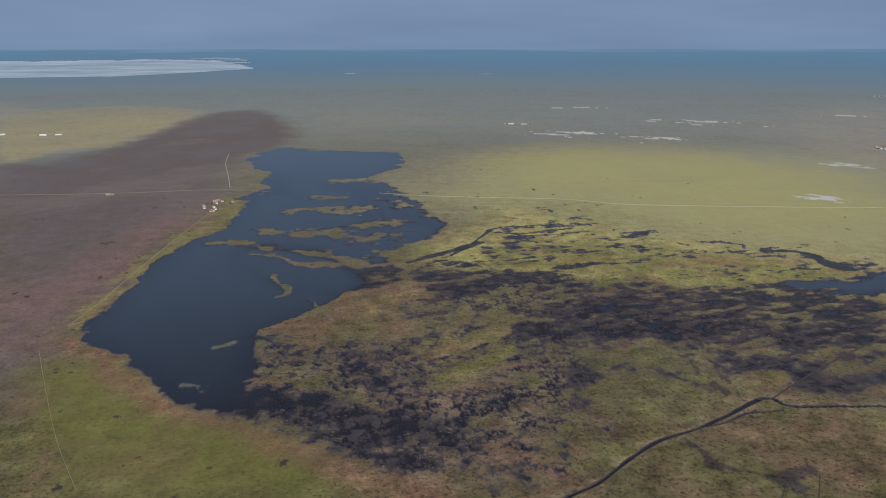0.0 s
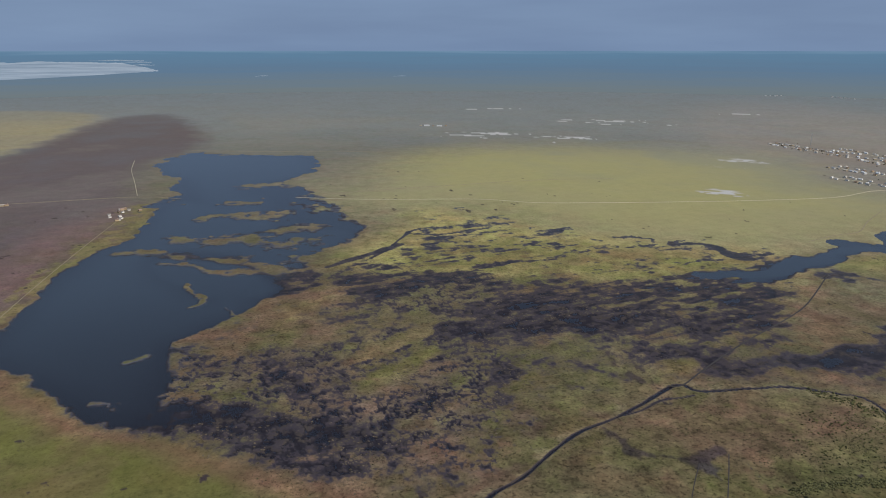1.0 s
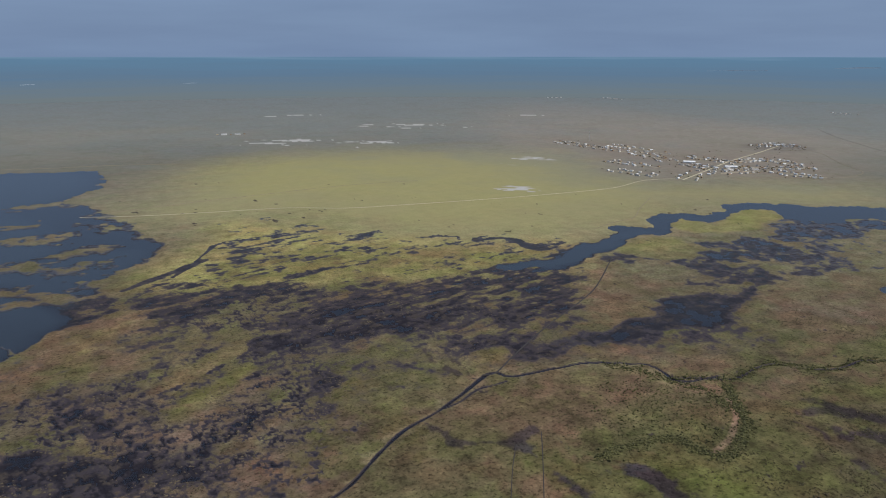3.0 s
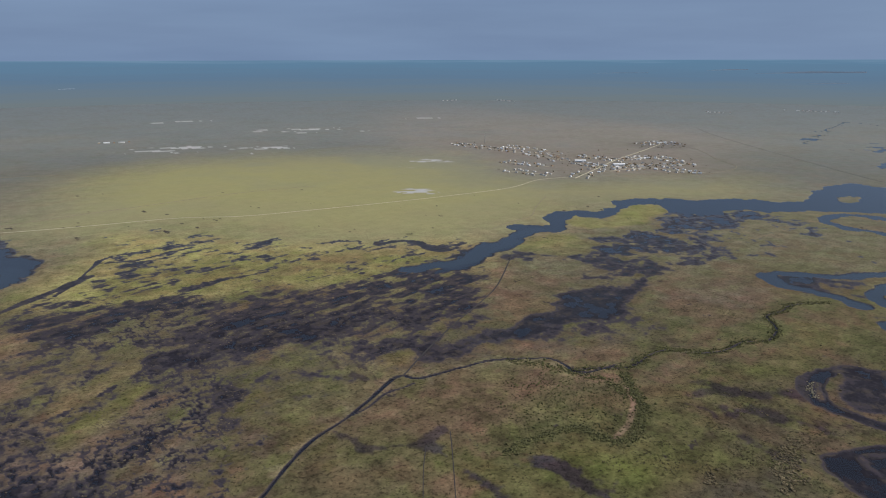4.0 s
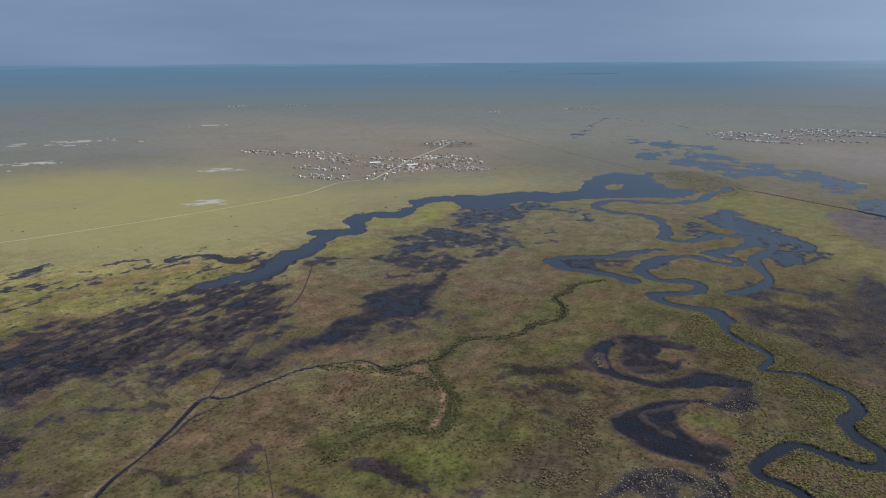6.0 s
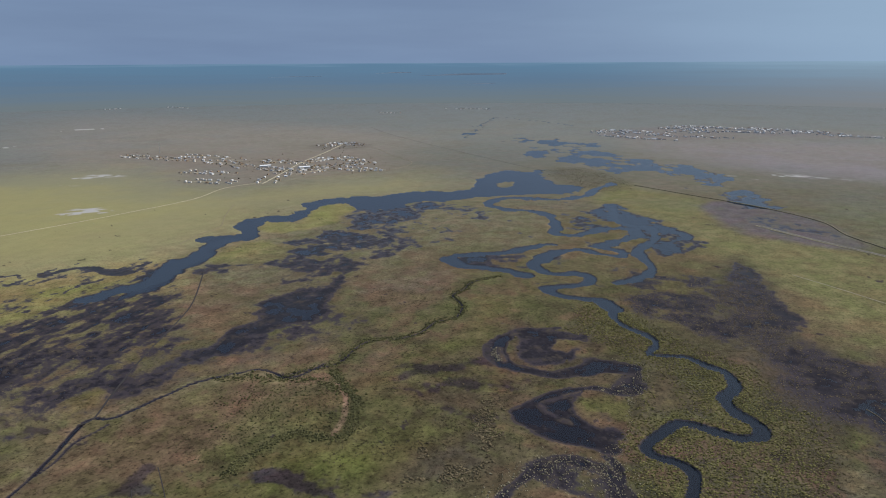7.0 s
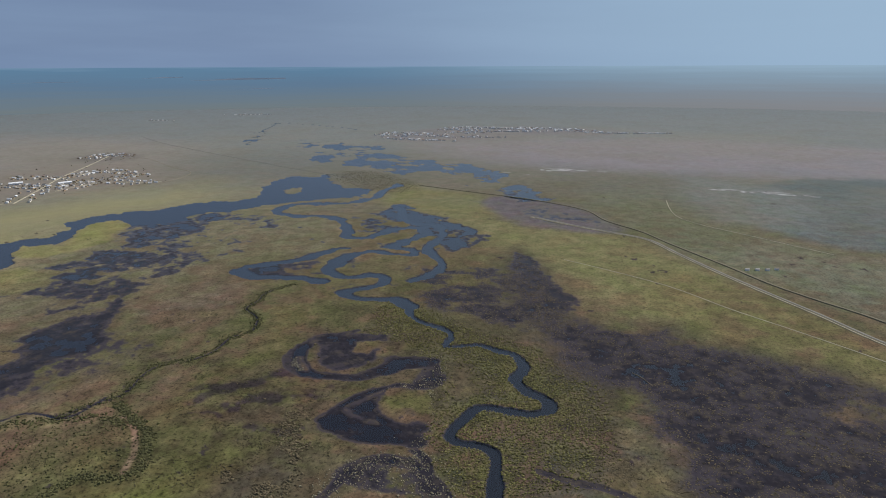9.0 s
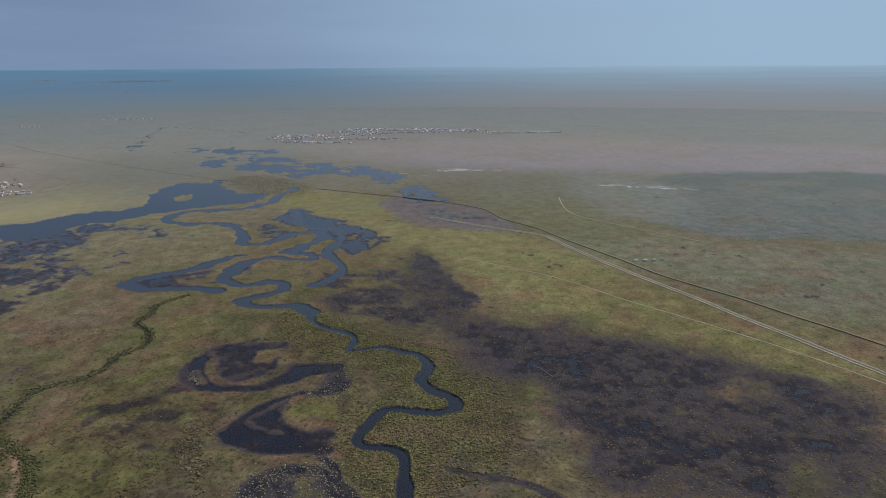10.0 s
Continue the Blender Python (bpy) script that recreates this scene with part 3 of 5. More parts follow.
FEN_POOL = [(361,500), (409,499), (456,501), (495,492), (528,487), (567,510), (628,541), (671,568), (640,561), (593,554), (554,571), (507,568), (488,535), (447,527), (395,517), (371,513)]
FEN_FRINGE = [(453,498), (495,492), (542,457), (534,431), (478,429), (448,452), (436,479)]
FEN_NORTH = [(573,762), (665,735), (751,729), (871,721), (866,641), (780,624), (732,623), (701,577), (655,565), (645,603), (653,664), (611,697), (562,709)]
ISLAND_A = [(601,760), (676,786), (722,760), (707,699), (663,686), (608,717)]
ISLAND_B = [(771,828), (825,863), (842,805), (917,851), (983,871), (1019,850), (927,784), (847,760), (776,779)]
BIG_WATER = [(467,729), (554,776), (608,795), (678,821), (665,869), (692,883), (716,860), (738,837), (765,886), (819,914), (871,875), (946,906), (991,928), (1056,907), (1098,845), (1188,820), (1225,769), (1258,730), (1360,767), (1498,801), (1519,730), (1596,707), (1414,655), (1347,655), (1214,681), (1143,716), (1094,753), (1006,748), (1013,816), (1008,872), (936,862), (851,820), (815,859), (758,818), (716,792), (679,802), (627,772), (564,750), (481,712)]
FLOODED_NORTH = [(985,825), (1005,784), (1086,747), (1109,705), (992,680), (921,683), (875,708), (922,771)]
SWALE_A = [(473,314), (484,298), (509,283), (537,282)]
SWALE_B = [(446,345), (470,338), (480,316), (486,299)]
SWALE_C = [(445,292), (464,284), (469,268), (466,252), (480,242), (505,236)]
SWALE_D = [(420,263), (420,246), (423,230), (427,218)]
SWALE_E = [(283,305), (287,290), (288,276), (296,264), (294,252)]
SWALE_F = [(427,318), (430,307), (430,295)]
SWALE_G = [(177,426), (181,411), (186,394), (206,384), (222,381), (246,385)]
SWALE_H = [(232,552), (232,530), (234,505), (235,493)]
SWALE_I = [(245,528), (243,508), (242,491)]
SCRUB_NEAR = [(327,236), (356,246), (374,236), (383,217), (420,224), (447,231), (445,243), (417,235), (395,217), (360,203), (324,230)]
GREEN_FRONT = [(265,333), (303,330), (335,306), (373,297), (386,277), (389,247), (359,248), (323,255), (297,290), (266,305), (230,324), (220,348)]
GREEN_INNER = [(338,403), (370,391), (393,362), (362,326), (333,332), (307,347), (289,350), (313,374)]
GREEN_MEADOW = [(418,342), (485,361), (513,340), (597,342), (662,370), (659,314), (565,301), (528,300), (489,322), (432,319), (379,303)]
RED_PASTURE = [(255,453), (295,448), (343,432), (370,405), (319,381), (281,366), (246,388), (217,404), (202,426)]
SCRUB_OXBOW = [(329,234), (365,239), (382,222), (415,227), (425,217), (384,201), (355,198), (329,208)]
SWALE_J = [(283,306), (286,285), (295,270), (292,254)]
GREEN_BANK = [(280,327), (311,318), (336,294), (349,285), (324,257), (303,277), (287,299)]
SWALE_K = [(450,328), (472,318), (491,300), (512,274)]
SWALE_L = [(441,298), (457,287), (464,267), (473,257), (474,234)]
OX_B_TAIL = [(447,179), (446,156), (465,141), (445,129), (427,139), (421,162), (423,186)]
OX_LOOP = [(563,203), (573,176), (557,149), (521,145), (503,163), (522,172), (546,170), (555,183)]
OX_A_WATER = [(551,302), (570,303), (590,294), (561,286), (535,272), (523,259), (519,239), (526,222), (548,205), (571,189), (580,163), (568,153), (555,166), (539,187), (518,204), (507,224), (504,252), (511,275)]
OX_A_FLAT = [(590,294), (608,282), (620,258), (620,224), (594,220), (569,207), (541,217), (523,236), (532,257), (556,274)]
OX_A_MEADOW = [(572,242), (595,246), (602,229), (587,218), (571,223)]
OX_B_WATER = [(440,220), (455,217), (477,212), (500,203), (514,183), (518,156), (539,152), (524,143), (510,159), (504,185), (487,193), (471,201), (459,201), (450,184), (448,162), (442,139), (434,127), (424,128), (421,149), (422,174), (424,199)]
OX_B_SILT = [(459,201), (473,201), (487,192), (503,186), (488,184), (467,176), (455,160), (442,139), (447,162), (450,184)]
OX_B_MEADOW = [(482,181), (498,176), (504,157), (492,139), (474,137), (463,150), (466,166)]
OX_C_WATER = [(364,176), (385,176), (401,164), (409,145), (409,126), (395,114), (370,112)]
OX_C_GREEN = [(394,152), (400,139), (394,124), (370,112), (368,136), (385,144)]
RIM_REEDS = [(509,191), (522,167), (556,156), (573,166), (578,183), (580,158), (557,146), (514,141), (476,136), (452,125), (428,123), (407,124), (395,115), (400,125), (427,139), (443,131), (476,137), (508,149)]
FEN_WIDE = [(991,150), (878,97), (737,62), (689,11), (717,-48), (671,-79), (662,-110), (637,-174), (604,-205), (573,-254), (537,-286), (405,-225), (387,-47), (445,-37), (510,-19), (527,8), (579,49), (673,92), (848,151)]
FEN_CORE = [(646,49), (665,11), (625,-22), (614,-53), (545,-66), (480,-76), (448,-64), (494,-40), (551,-15), (594,20)]
FEN_NORTH_POOL = [(945,140), (891,98), (809,65), (768,45), (736,69), (816,104)]
FEN_EAST_POOL = [(647,-103), (637,-148), (603,-190), (589,-233), (573,-259), (556,-221), (562,-179), (580,-137), (594,-106)]
FEN_GLADE_A = [(538,8), (550,-11), (511,-21), (483,-14), (465,-2), (498,12)]
FEN_GLADE_B = [(419,4), (432,-17), (427,-38), (404,-42), (389,-23), (394,-2)]
FEN_GLADE_C = [(555,-161), (570,-181), (565,-207), (548,-192), (540,-168)]
FEN_GLADE_D = [(453,-186), (462,-204), (427,-194), (405,-172), (417,-167)]
SHRUB_EAST = [(636,154), (655,112), (590,60), (526,17), (473,-2), (443,-17), (421,-9), (425,13), (452,38), (466,69), (493,55), (513,48), (564,73), (606,94), (607,126)]
RIVER_WATER = [(1062,870), (1083,824), (1135,808), (1186,787), (1220,752), (1260,729), (1347,763), (1381,746), (1485,787), (1550,764), (1516,681), (1427,605), (1400,520), (1330,524), (1299,541), (1285,570), (1259,615), (1213,648), (1160,684), (1125,706), (1108,748), (1063,759), (1028,785), (974,802)]
RIVER_ISLE_A = [(1345,715), (1385,692), (1349,669), (1316,689)]
RIVER_ISLE_B = [(1115,567), (1159,579), (1177,545), (1147,511), (1110,515)]
POOL_EAST = [(1252,437), (1287,407), (1207,367), (1164,314), (1124,265), (1058,196), (984,225), (950,246), (1007,274), (1066,317), (1124,358), (1156,398)]
POND_A = [(2149,990), (2246,978), (2188,874), (2099,861), (2080,917)]
POND_B = [(1851,889), (1935,897), (1903,829), (1812,810), (1799,843)]
POND_C = [(1773,762), (1884,759), (1857,652), (1907,596), (1867,513), (1744,465), (1647,510), (1609,540), (1712,632), (1726,697)]
POND_D = [(1942,798), (2046,805), (2000,701), (1954,619), (1905,636), (1899,715)]
POND_E = [(2159,848), (2223,815), (2121,742), (2075,780)]
POND_F = [(1848,476), (1820,408), (1700,283), (1628,298), (1711,384)]
POND_G = [(1495,287), (1537,231), (1403,167), (1357,193), (1396,245)]
SHALLOW_FAR = [(1884,597), (1893,472), (1700,283), (1470,160), (1365,171), (1394,268), (1525,382), (1613,486)]
SHALLOW_NORTH = [(2227,1265), (2354,1189), (2317,928), (2004,634), (1773,623), (1761,772), (1919,940), (2039,1106)]
CREEK_FAR = [(2516,1447), (2647,1469), (2842,1534), (3008,1564), (2857,1238), (2762,1103)]
CLOUD_SHADE_EAST = [(1575,-255), (1760,-377), (1804,-589), (1775,-927), (1136,-672), (1088,-542), (1094,-409), (1103,-311), (1177,-240), (1319,-226)]
PALE_EAST = [(1642,-98), (1718,-183), (1582,-341), (1274,-298), (1199,-244), (1260,-138), (1426,-109)]
GREEN_RAIL = [(1410,84), (1559,-44), (1259,-128), (1175,-212), (1033,-309), (951,-395), (863,-262), (927,-134), (1080,-50), (1198,23)]
VERGE_EAST = [(920,-59), (874,-127), (738,-227), (616,-323), (569,-301), (608,-240), (666,-154), (706,-82), (794,-13)]
MEADOW_SUNLIT = [(201,1751), (352,1879), (497,1741), (715,1584), (896,1445), (569,892), (432,930), (348,1041), (201,1152), (98,1169), (33,1266), (125,1374)]
MEADOW_SUNLIT_EAST = [(369,1826), (564,1600), (719,1293), (820,1073), (829,918), (738,858), (669,875), (551,859), (457,931), (363,981), (226,1174), (124,1229), (187,1719)]
YELLOW_LIT_EDGE = [(-1547,2652), (-1607,3001), (-1527,3283), (-1269,3336), (-972,3084), (-890,2530), (-853,2129), (-863,1922), (-970,1925), (-983,1658)]


# ---- plan arithmetic ----
_perm = np.random.RandomState(7).rand(256, 256)


def vnoise(x, y, seed=0):
    """Smooth value noise, 0 to 1, on a unit lattice."""
    x, y = x + seed * 17.31, y + seed * 7.77
    xi, yi = np.floor(x).astype(int), np.floor(y).astype(int)
    fx, fy = x - xi, y - yi
    fx, fy = fx * fx * (3 - 2 * fx), fy * fy * (3 - 2 * fy)
    a, b = _perm[xi % 256, yi % 256], _perm[(xi + 1) % 256, yi % 256]
    c, d = _perm[xi % 256, (yi + 1) % 256], _perm[(xi + 1) % 256, (yi + 1) % 256]
    return (a * (1 - fx) + b * fx) * (1 - fy) + (c * (1 - fx) + d * fx) * fy


def fbm(x, y, size, octaves=4, seed=0, gain=0.55):
    """Fractal noise about 0, roughly -1 to 1; size: metres of the largest lumps."""
    total, amp, norm = 0.0, 1.0, 0.0
    x, y = x / size, y / size
    for o in range(octaves):
        total = total + amp * (vnoise(x, y, seed + o) * 2 - 1)
        norm += amp * 0.5
        x, y, amp = x * 1.93 + 5.2, y * 1.93 - 3.1, amp * gain
    return total / norm


def seg_dist2(x, y, a, b):
    dx, dy = b[0] - a[0], b[1] - a[1]
    t = np.clip(((x - a[0]) * dx + (y - a[1]) * dy) / (dx * dx + dy * dy + 1e-9), 0, 1)
    return (x - a[0] - t * dx) ** 2 + (y - a[1] - t * dy) ** 2


def smooth_line(pts, closed=False, per=4):
    """Catmull-Rom through the points."""
    p = np.array(pts, float)
    n = len(p)
    out = []
    for i in range(n if closed else n - 1):
        if closed:
            q = [p[(i + k) % n] for k in (-1, 0, 1, 2)]
        else:
            q = [p[max(i - 1, 0)], p[i], p[i + 1], p[min(i + 2, n - 1)]]
        for k in range(per):
            t = k / per
            out.append(0.5 * (2 * q[1] + (q[2] - q[0]) * t + (2 * q[0] - 5 * q[1] + 4 * q[2] - q[3]) * t * t + (3 * q[1] - q[0] - 3 * q[2] + q[3]) * t ** 3))
    if not closed:
        out.append(p[-1])
    return np.array(out)


def near(x, y, pts, reach):
    lo, hi = np.min(pts, 0) - reach, np.max(pts, 0) + reach
    return np.nonzero((x > lo[0]) & (x < hi[0]) & (y > lo[1]) & (y < hi[1]))[0]


def line_dist(x, y, pts, reach, per=3):
    """Distance to a smooth line, where nearer than reach; else reach."""
    c = smooth_line(pts, per=per)
    out = np.full(x.shape, float(reach))
    for a, b in zip(c[:-1], c[1:]):
        i = near(x, y, np.array([a, b]), reach)
        if len(i):
            out[i] = np.minimum(out[i], np.sqrt(seg_dist2(x[i], y[i], a, b)))
    return out


def area(x, y, pts, soft):
    """1 inside a smooth outline, 0 outside, over a soft edge of that many metres."""
    c = smooth_line(pts, closed=True, per=2)
    i = near(x, y, c, soft)
    out = np.zeros(x.shape)
    if not len(i):
        return out
    xs, ys = x[i], y[i]
    d2, inside = np.full(xs.shape, 1e12), np.zeros(xs.shape, bool)
    for a, b in zip(c, np.roll(c, -1, 0)):
        d2 = np.minimum(d2, seg_dist2(xs, ys, a, b))
        if a[1] != b[1]:
            inside ^= ((a[1] > ys) != (b[1] > ys)) & (xs < (b[0] - a[0]) * (ys - a[1]) / (b[1] - a[1]) + a[0])
    d = np.where(inside, np.sqrt(d2), -np.sqrt(d2))
    t = np.clip(0.5 + d / (2 * soft), 0, 1)
    out[i] = t * t * (3 - 2 * t)
    return out


def blend(a, b, m):
    return a + (b - a) * m


# how wet each part is: outline, level (above 0: open water), patchiness, soft edge, size of the lumps 0 fine to 1 broad, streaks, round islets
WET = [
    (MARSH_NORTH, -0.34, 0.9, 30, 0.5, 0.7, 0), (MARSH_WEST, 0.12, 0.8, 35, 0.8, 0.3, 0), (DARK_FEN, -0.06, 0.75, 70, 0.6, 0.5, 0), (MARSH_EDGE, 0.10, 0.6, 30, 0.3, 0.4, 0.6), (MARSH_MID, 0.08, 0.7, 40, 0.4, 0.5, 0.2),
    (MARSH_STREAK, 0.06, 0.9, 40, 0.3, 0.85, 0), (MARSH_SOUTH, 0.4, 0.6, 22, 0.35, 0.15, 0.9), (MARSH_SOUTH_DARK, 0.5, 0.4, 16, 0.2, 0.1, 0.5), (MARSH_HEART, 0.26, 0.65, 50, 0.4, 0.5, 0.55), (MARSH_BROWN, -0.15, 0.7, 30, 0.3, 0.6, 0),
    (LAKE_HEAD, 0.45, 0.8, 35, 0.8, 0, 0), (LAKE, 1.2, 0.35, 10, 0.9, 0, 0), (LAKE_NECK, 0.38, 0.95, 35, 0.55, 0.15, 0), (BAY_STRIPS, 0.4, 0.95, 50, 0.7, 0.1, 0), (BAY_ISLES, 0.9, 0.5, 16, 0.6, 0, 0),
    (POOL_NORTH, 0.18, 0.75, 55, 0.6, 0.5, 0), (FEN_WEST, 0.2, 0.7, 45, 0.6, 0.4, 0), (POOL_TAIL, 0.34, 0.6, 18, 0.5, 0.4, 0),
    (MEADOW_MARSH, -0.26, 0.8, 60, 0.7, 0.3, 0), (RIVER_FLATS, -0.58, 0.7, 40, 0.5, 0.2, 0), (OXBOW_FAR_FILL, 0.14, 0.6, 25, 0.5, 0, 0),
    (WET_FAR_N, 0.12, 1.1, 90, 0.6, 0, 0), (WET_STRIP, 0.4, 0.5, 25, 1.0, 0, 0),
    (MUD_STRIP, -0.25, 0.35, 25, 0.6, 0, 0), (WET_SIDE, 0.08, 0.9, 40, 0.5, 0, 0), (MARSH_RIVER, 0.02, 0.6, 40, 0.5, 0, 0),
    (HEAD_WATER, 0.95, 0.45, 18, 0.6, 0, 0), (DARK_BELT, 0.2, 0.75, 30, 0.3, 0.85, 0), (GREEN_BELT, -0.5, 0.9, 30, 0.3, 0.85, 0), (DARK_STREAK, 0.25, 0.7, 14, 0.3, 0.7, 0), (DARK_HOLLOW, 0.4, 0.5, 20, 0.3, 0.3, 0.2),
    (ISLET_FIELD, 0.5, 0.6, 25, 0.25, 0.1, 0.85), (REED_SOUTH, -0.1, 0.8, 20, 0.1, 0.1, 0.8), (PEN_FLATS, 0.4, 0.7, 16, 0.2, 0.3, 0.6), (SOUTH_WATER, 0.64, 0.4, 9, 0.3, 0.1, 0.35),
    (PEN_HEAD, -0.9, 0.9, 8, 0.3, 0.5, 0), (TONGUE_NORTH, -0.5, 0.8, 10, 0.3, 0.4, 0), (TONGUE_MID, -1.0, 0.6, 6, 0.3, 0.3, 0), (TONGUE_SOUTH, -1.0, 0.6, 6, 0.3, 0.3, 0),
    (MID_GREEN, -0.6, 0.9, 25, 0.3, 0.3, 0), (NOTCH_GLADE, -0.9, 0.6, 9, 0.3, 0, 0),
    (FEN_NORTH, 0.08, 0.8, 25, 0.4, 0.3, 0), (FEN_FRINGE, -0.1, 0.7, 25, 0.3, 0.3, 0), (FEN_POOL, 0.42, 0.4, 12, 0.4, 0.3, 0), (FLOODED_NORTH, 0.35, 0.6, 18, 0.5, 0.2, 0),
    (BIG_WATER, 0.9, 0.25, 7, 0.5, 0, 0), (ISLAND_A, -1.3, 0.4, 8, 0.5, 0, 0), (ISLAND_B, -1.3, 0.4, 8, 0.5, 0, 0),
    (SHALLOW_NORTH, -0.4, 0.9, 60, 0.6, 0, 0), (SHALLOW_FAR, -0.25, 0.7, 60, 0.6, 0, 0), (RIVER_WATER, 0.9, 0.25, 8, 0.5, 0, 0), (RIVER_ISLE_A, -1.3, 0.4, 6, 0.5, 0, 0), (RIVER_ISLE_B, -1.3, 0.4, 8, 0.5, 0, 0),
    (POOL_EAST, 0.3, 0.75, 18, 0.5, 0, 0), (POND_A, 0.5, 0.5, 12, 0.5, 0, 0), (POND_B, 0.5, 0.5, 12, 0.5, 0, 0), (POND_C, 0.45, 0.7, 14, 0.5, 0, 0), (POND_D, 0.4, 0.7, 12, 0.5, 0, 0), (POND_E, 0.4, 0.6, 12, 0.5, 0, 0), (POND_F, 0.3, 0.6, 16, 0.5, 0, 0), (POND_G, 0.3, 0.6, 16, 0.5, 0, 0),
    (FEN_WIDE, 0.22, 0.42, 35, 0.3, 0, 0), (FEN_CORE, 0.45, 0.4, 25, 0.4, 0, 0), (FEN_NORTH_POOL, 0.48, 0.4, 25, 0.5, 0, 0), (FEN_EAST_POOL, 0.35, 0.5, 25, 0.5, 0, 0),
    (FEN_GLADE_A, -0.7, 0.6, 14, 0.4, 0, 0), (FEN_GLADE_B, -0.7, 0.6, 14, 0.4, 0, 0), (FEN_GLADE_C, -0.6, 0.6, 14, 0.4, 0, 0), (FEN_GLADE_D, -0.6, 0.6, 14, 0.4, 0, 0),
    (OX_LOOP, 0.5, 0.45, 8, 0.3, 0, 0), (OX_B_TAIL, 0.48, 0.45, 10, 0.3, 0, 0), (OX_A_FLAT, 0.42, 0.4, 7, 0.3, 0, 0), (OX_A_MEADOW, -1.0, 0.4, 5, 0.3, 0, 0), (OX_A_WATER, 0.66, 0.2, 5, 0.3, 0, 0), (OX_B_SILT, 0.6, 0.3, 6, 0.3, 0, 0), (OX_B_WATER, 0.66, 0.2, 5, 0.3, 0, 0), (OX_B_MEADOW, -1.0, 0.5, 5, 0.3, 0, 0),
    (OX_C_WATER, 0.58, 0.4, 7, 0.3, 0, 0.15), (OX_C_GREEN, -0.25, 0.6, 6, 0.3, 0, 0),
]
SWALES = (SWALE_A, SWALE_B, SWALE_C, SWALE_D, SWALE_E, SWALE_F, SWALE_G, SWALE_H, SWALE_I, SWALE_J, SWALE_K, SWALE_L)
# clear open water over pale silt: outline, soft edge, share
CLEAR = [(LAKE, 40, 1.0), (LAKE_HEAD, 60, 1.0), (BAY_STRIPS, 30, 0.9), (BAY_ISLES, 15, 0.9), (POOL_EAST, 15, 0.3), (BIG_WATER, 10, 0.65), (RIVER_WATER, 10, 0.65), (FEN_POOL, 30, 0.25)]
# channels: line, half width, depth
CHANNELS = [
    (RIVER_UP, 11, 1.2), (RIVER_MID, 9, 1.2), (RIVER_LOW, 5.0, 1.25), (BACKWATER, 8, 0.9), (OXBOW_FAR, 10, 1.1), (OXBOW_A, 4.5, 0.4),
    (OXBOW_OUT, 4, 0.5), (CHANNEL_A, 3, 0.4), (CHANNEL_B, 3, 0.4), (CHANNEL_C, 5, 0.19), (CHANNEL_D, 7, 0.3), (CHANNEL_E, 2, 0.19),
    (CHANNEL_BIG, 14, 0.95), (CREEK, 8, 0.5), (CREEK_FAR, 6, 0.3), (DITCH, 1.5, 1.1), (DITCH_SIDE, 0.9, 0.8), (STREAM, 1.2, 0.9),
    (OXBOW_C, 5, 0.4), (SE_CREEK, 3.5, 0.3),
]
BANKS = [(OX_SPIT, 2.2), (SPIT_REED, 2.6), (SPIT_TIP, 3.0), (REED_ISLE_A, 4.5), (REED_ISLE_B, 3.0), (REED_ISLE_C, 3.0),
         (LAKE_BAR_A, 17), (LAKE_BAR_B, 15), (LAKE_BAR_C, 11), (LAKE_BAR_D, 9), (LAKE_BAR_E, 14), (LAKE_BAR_F, 13), (LAKE_BAR_G, 5)]
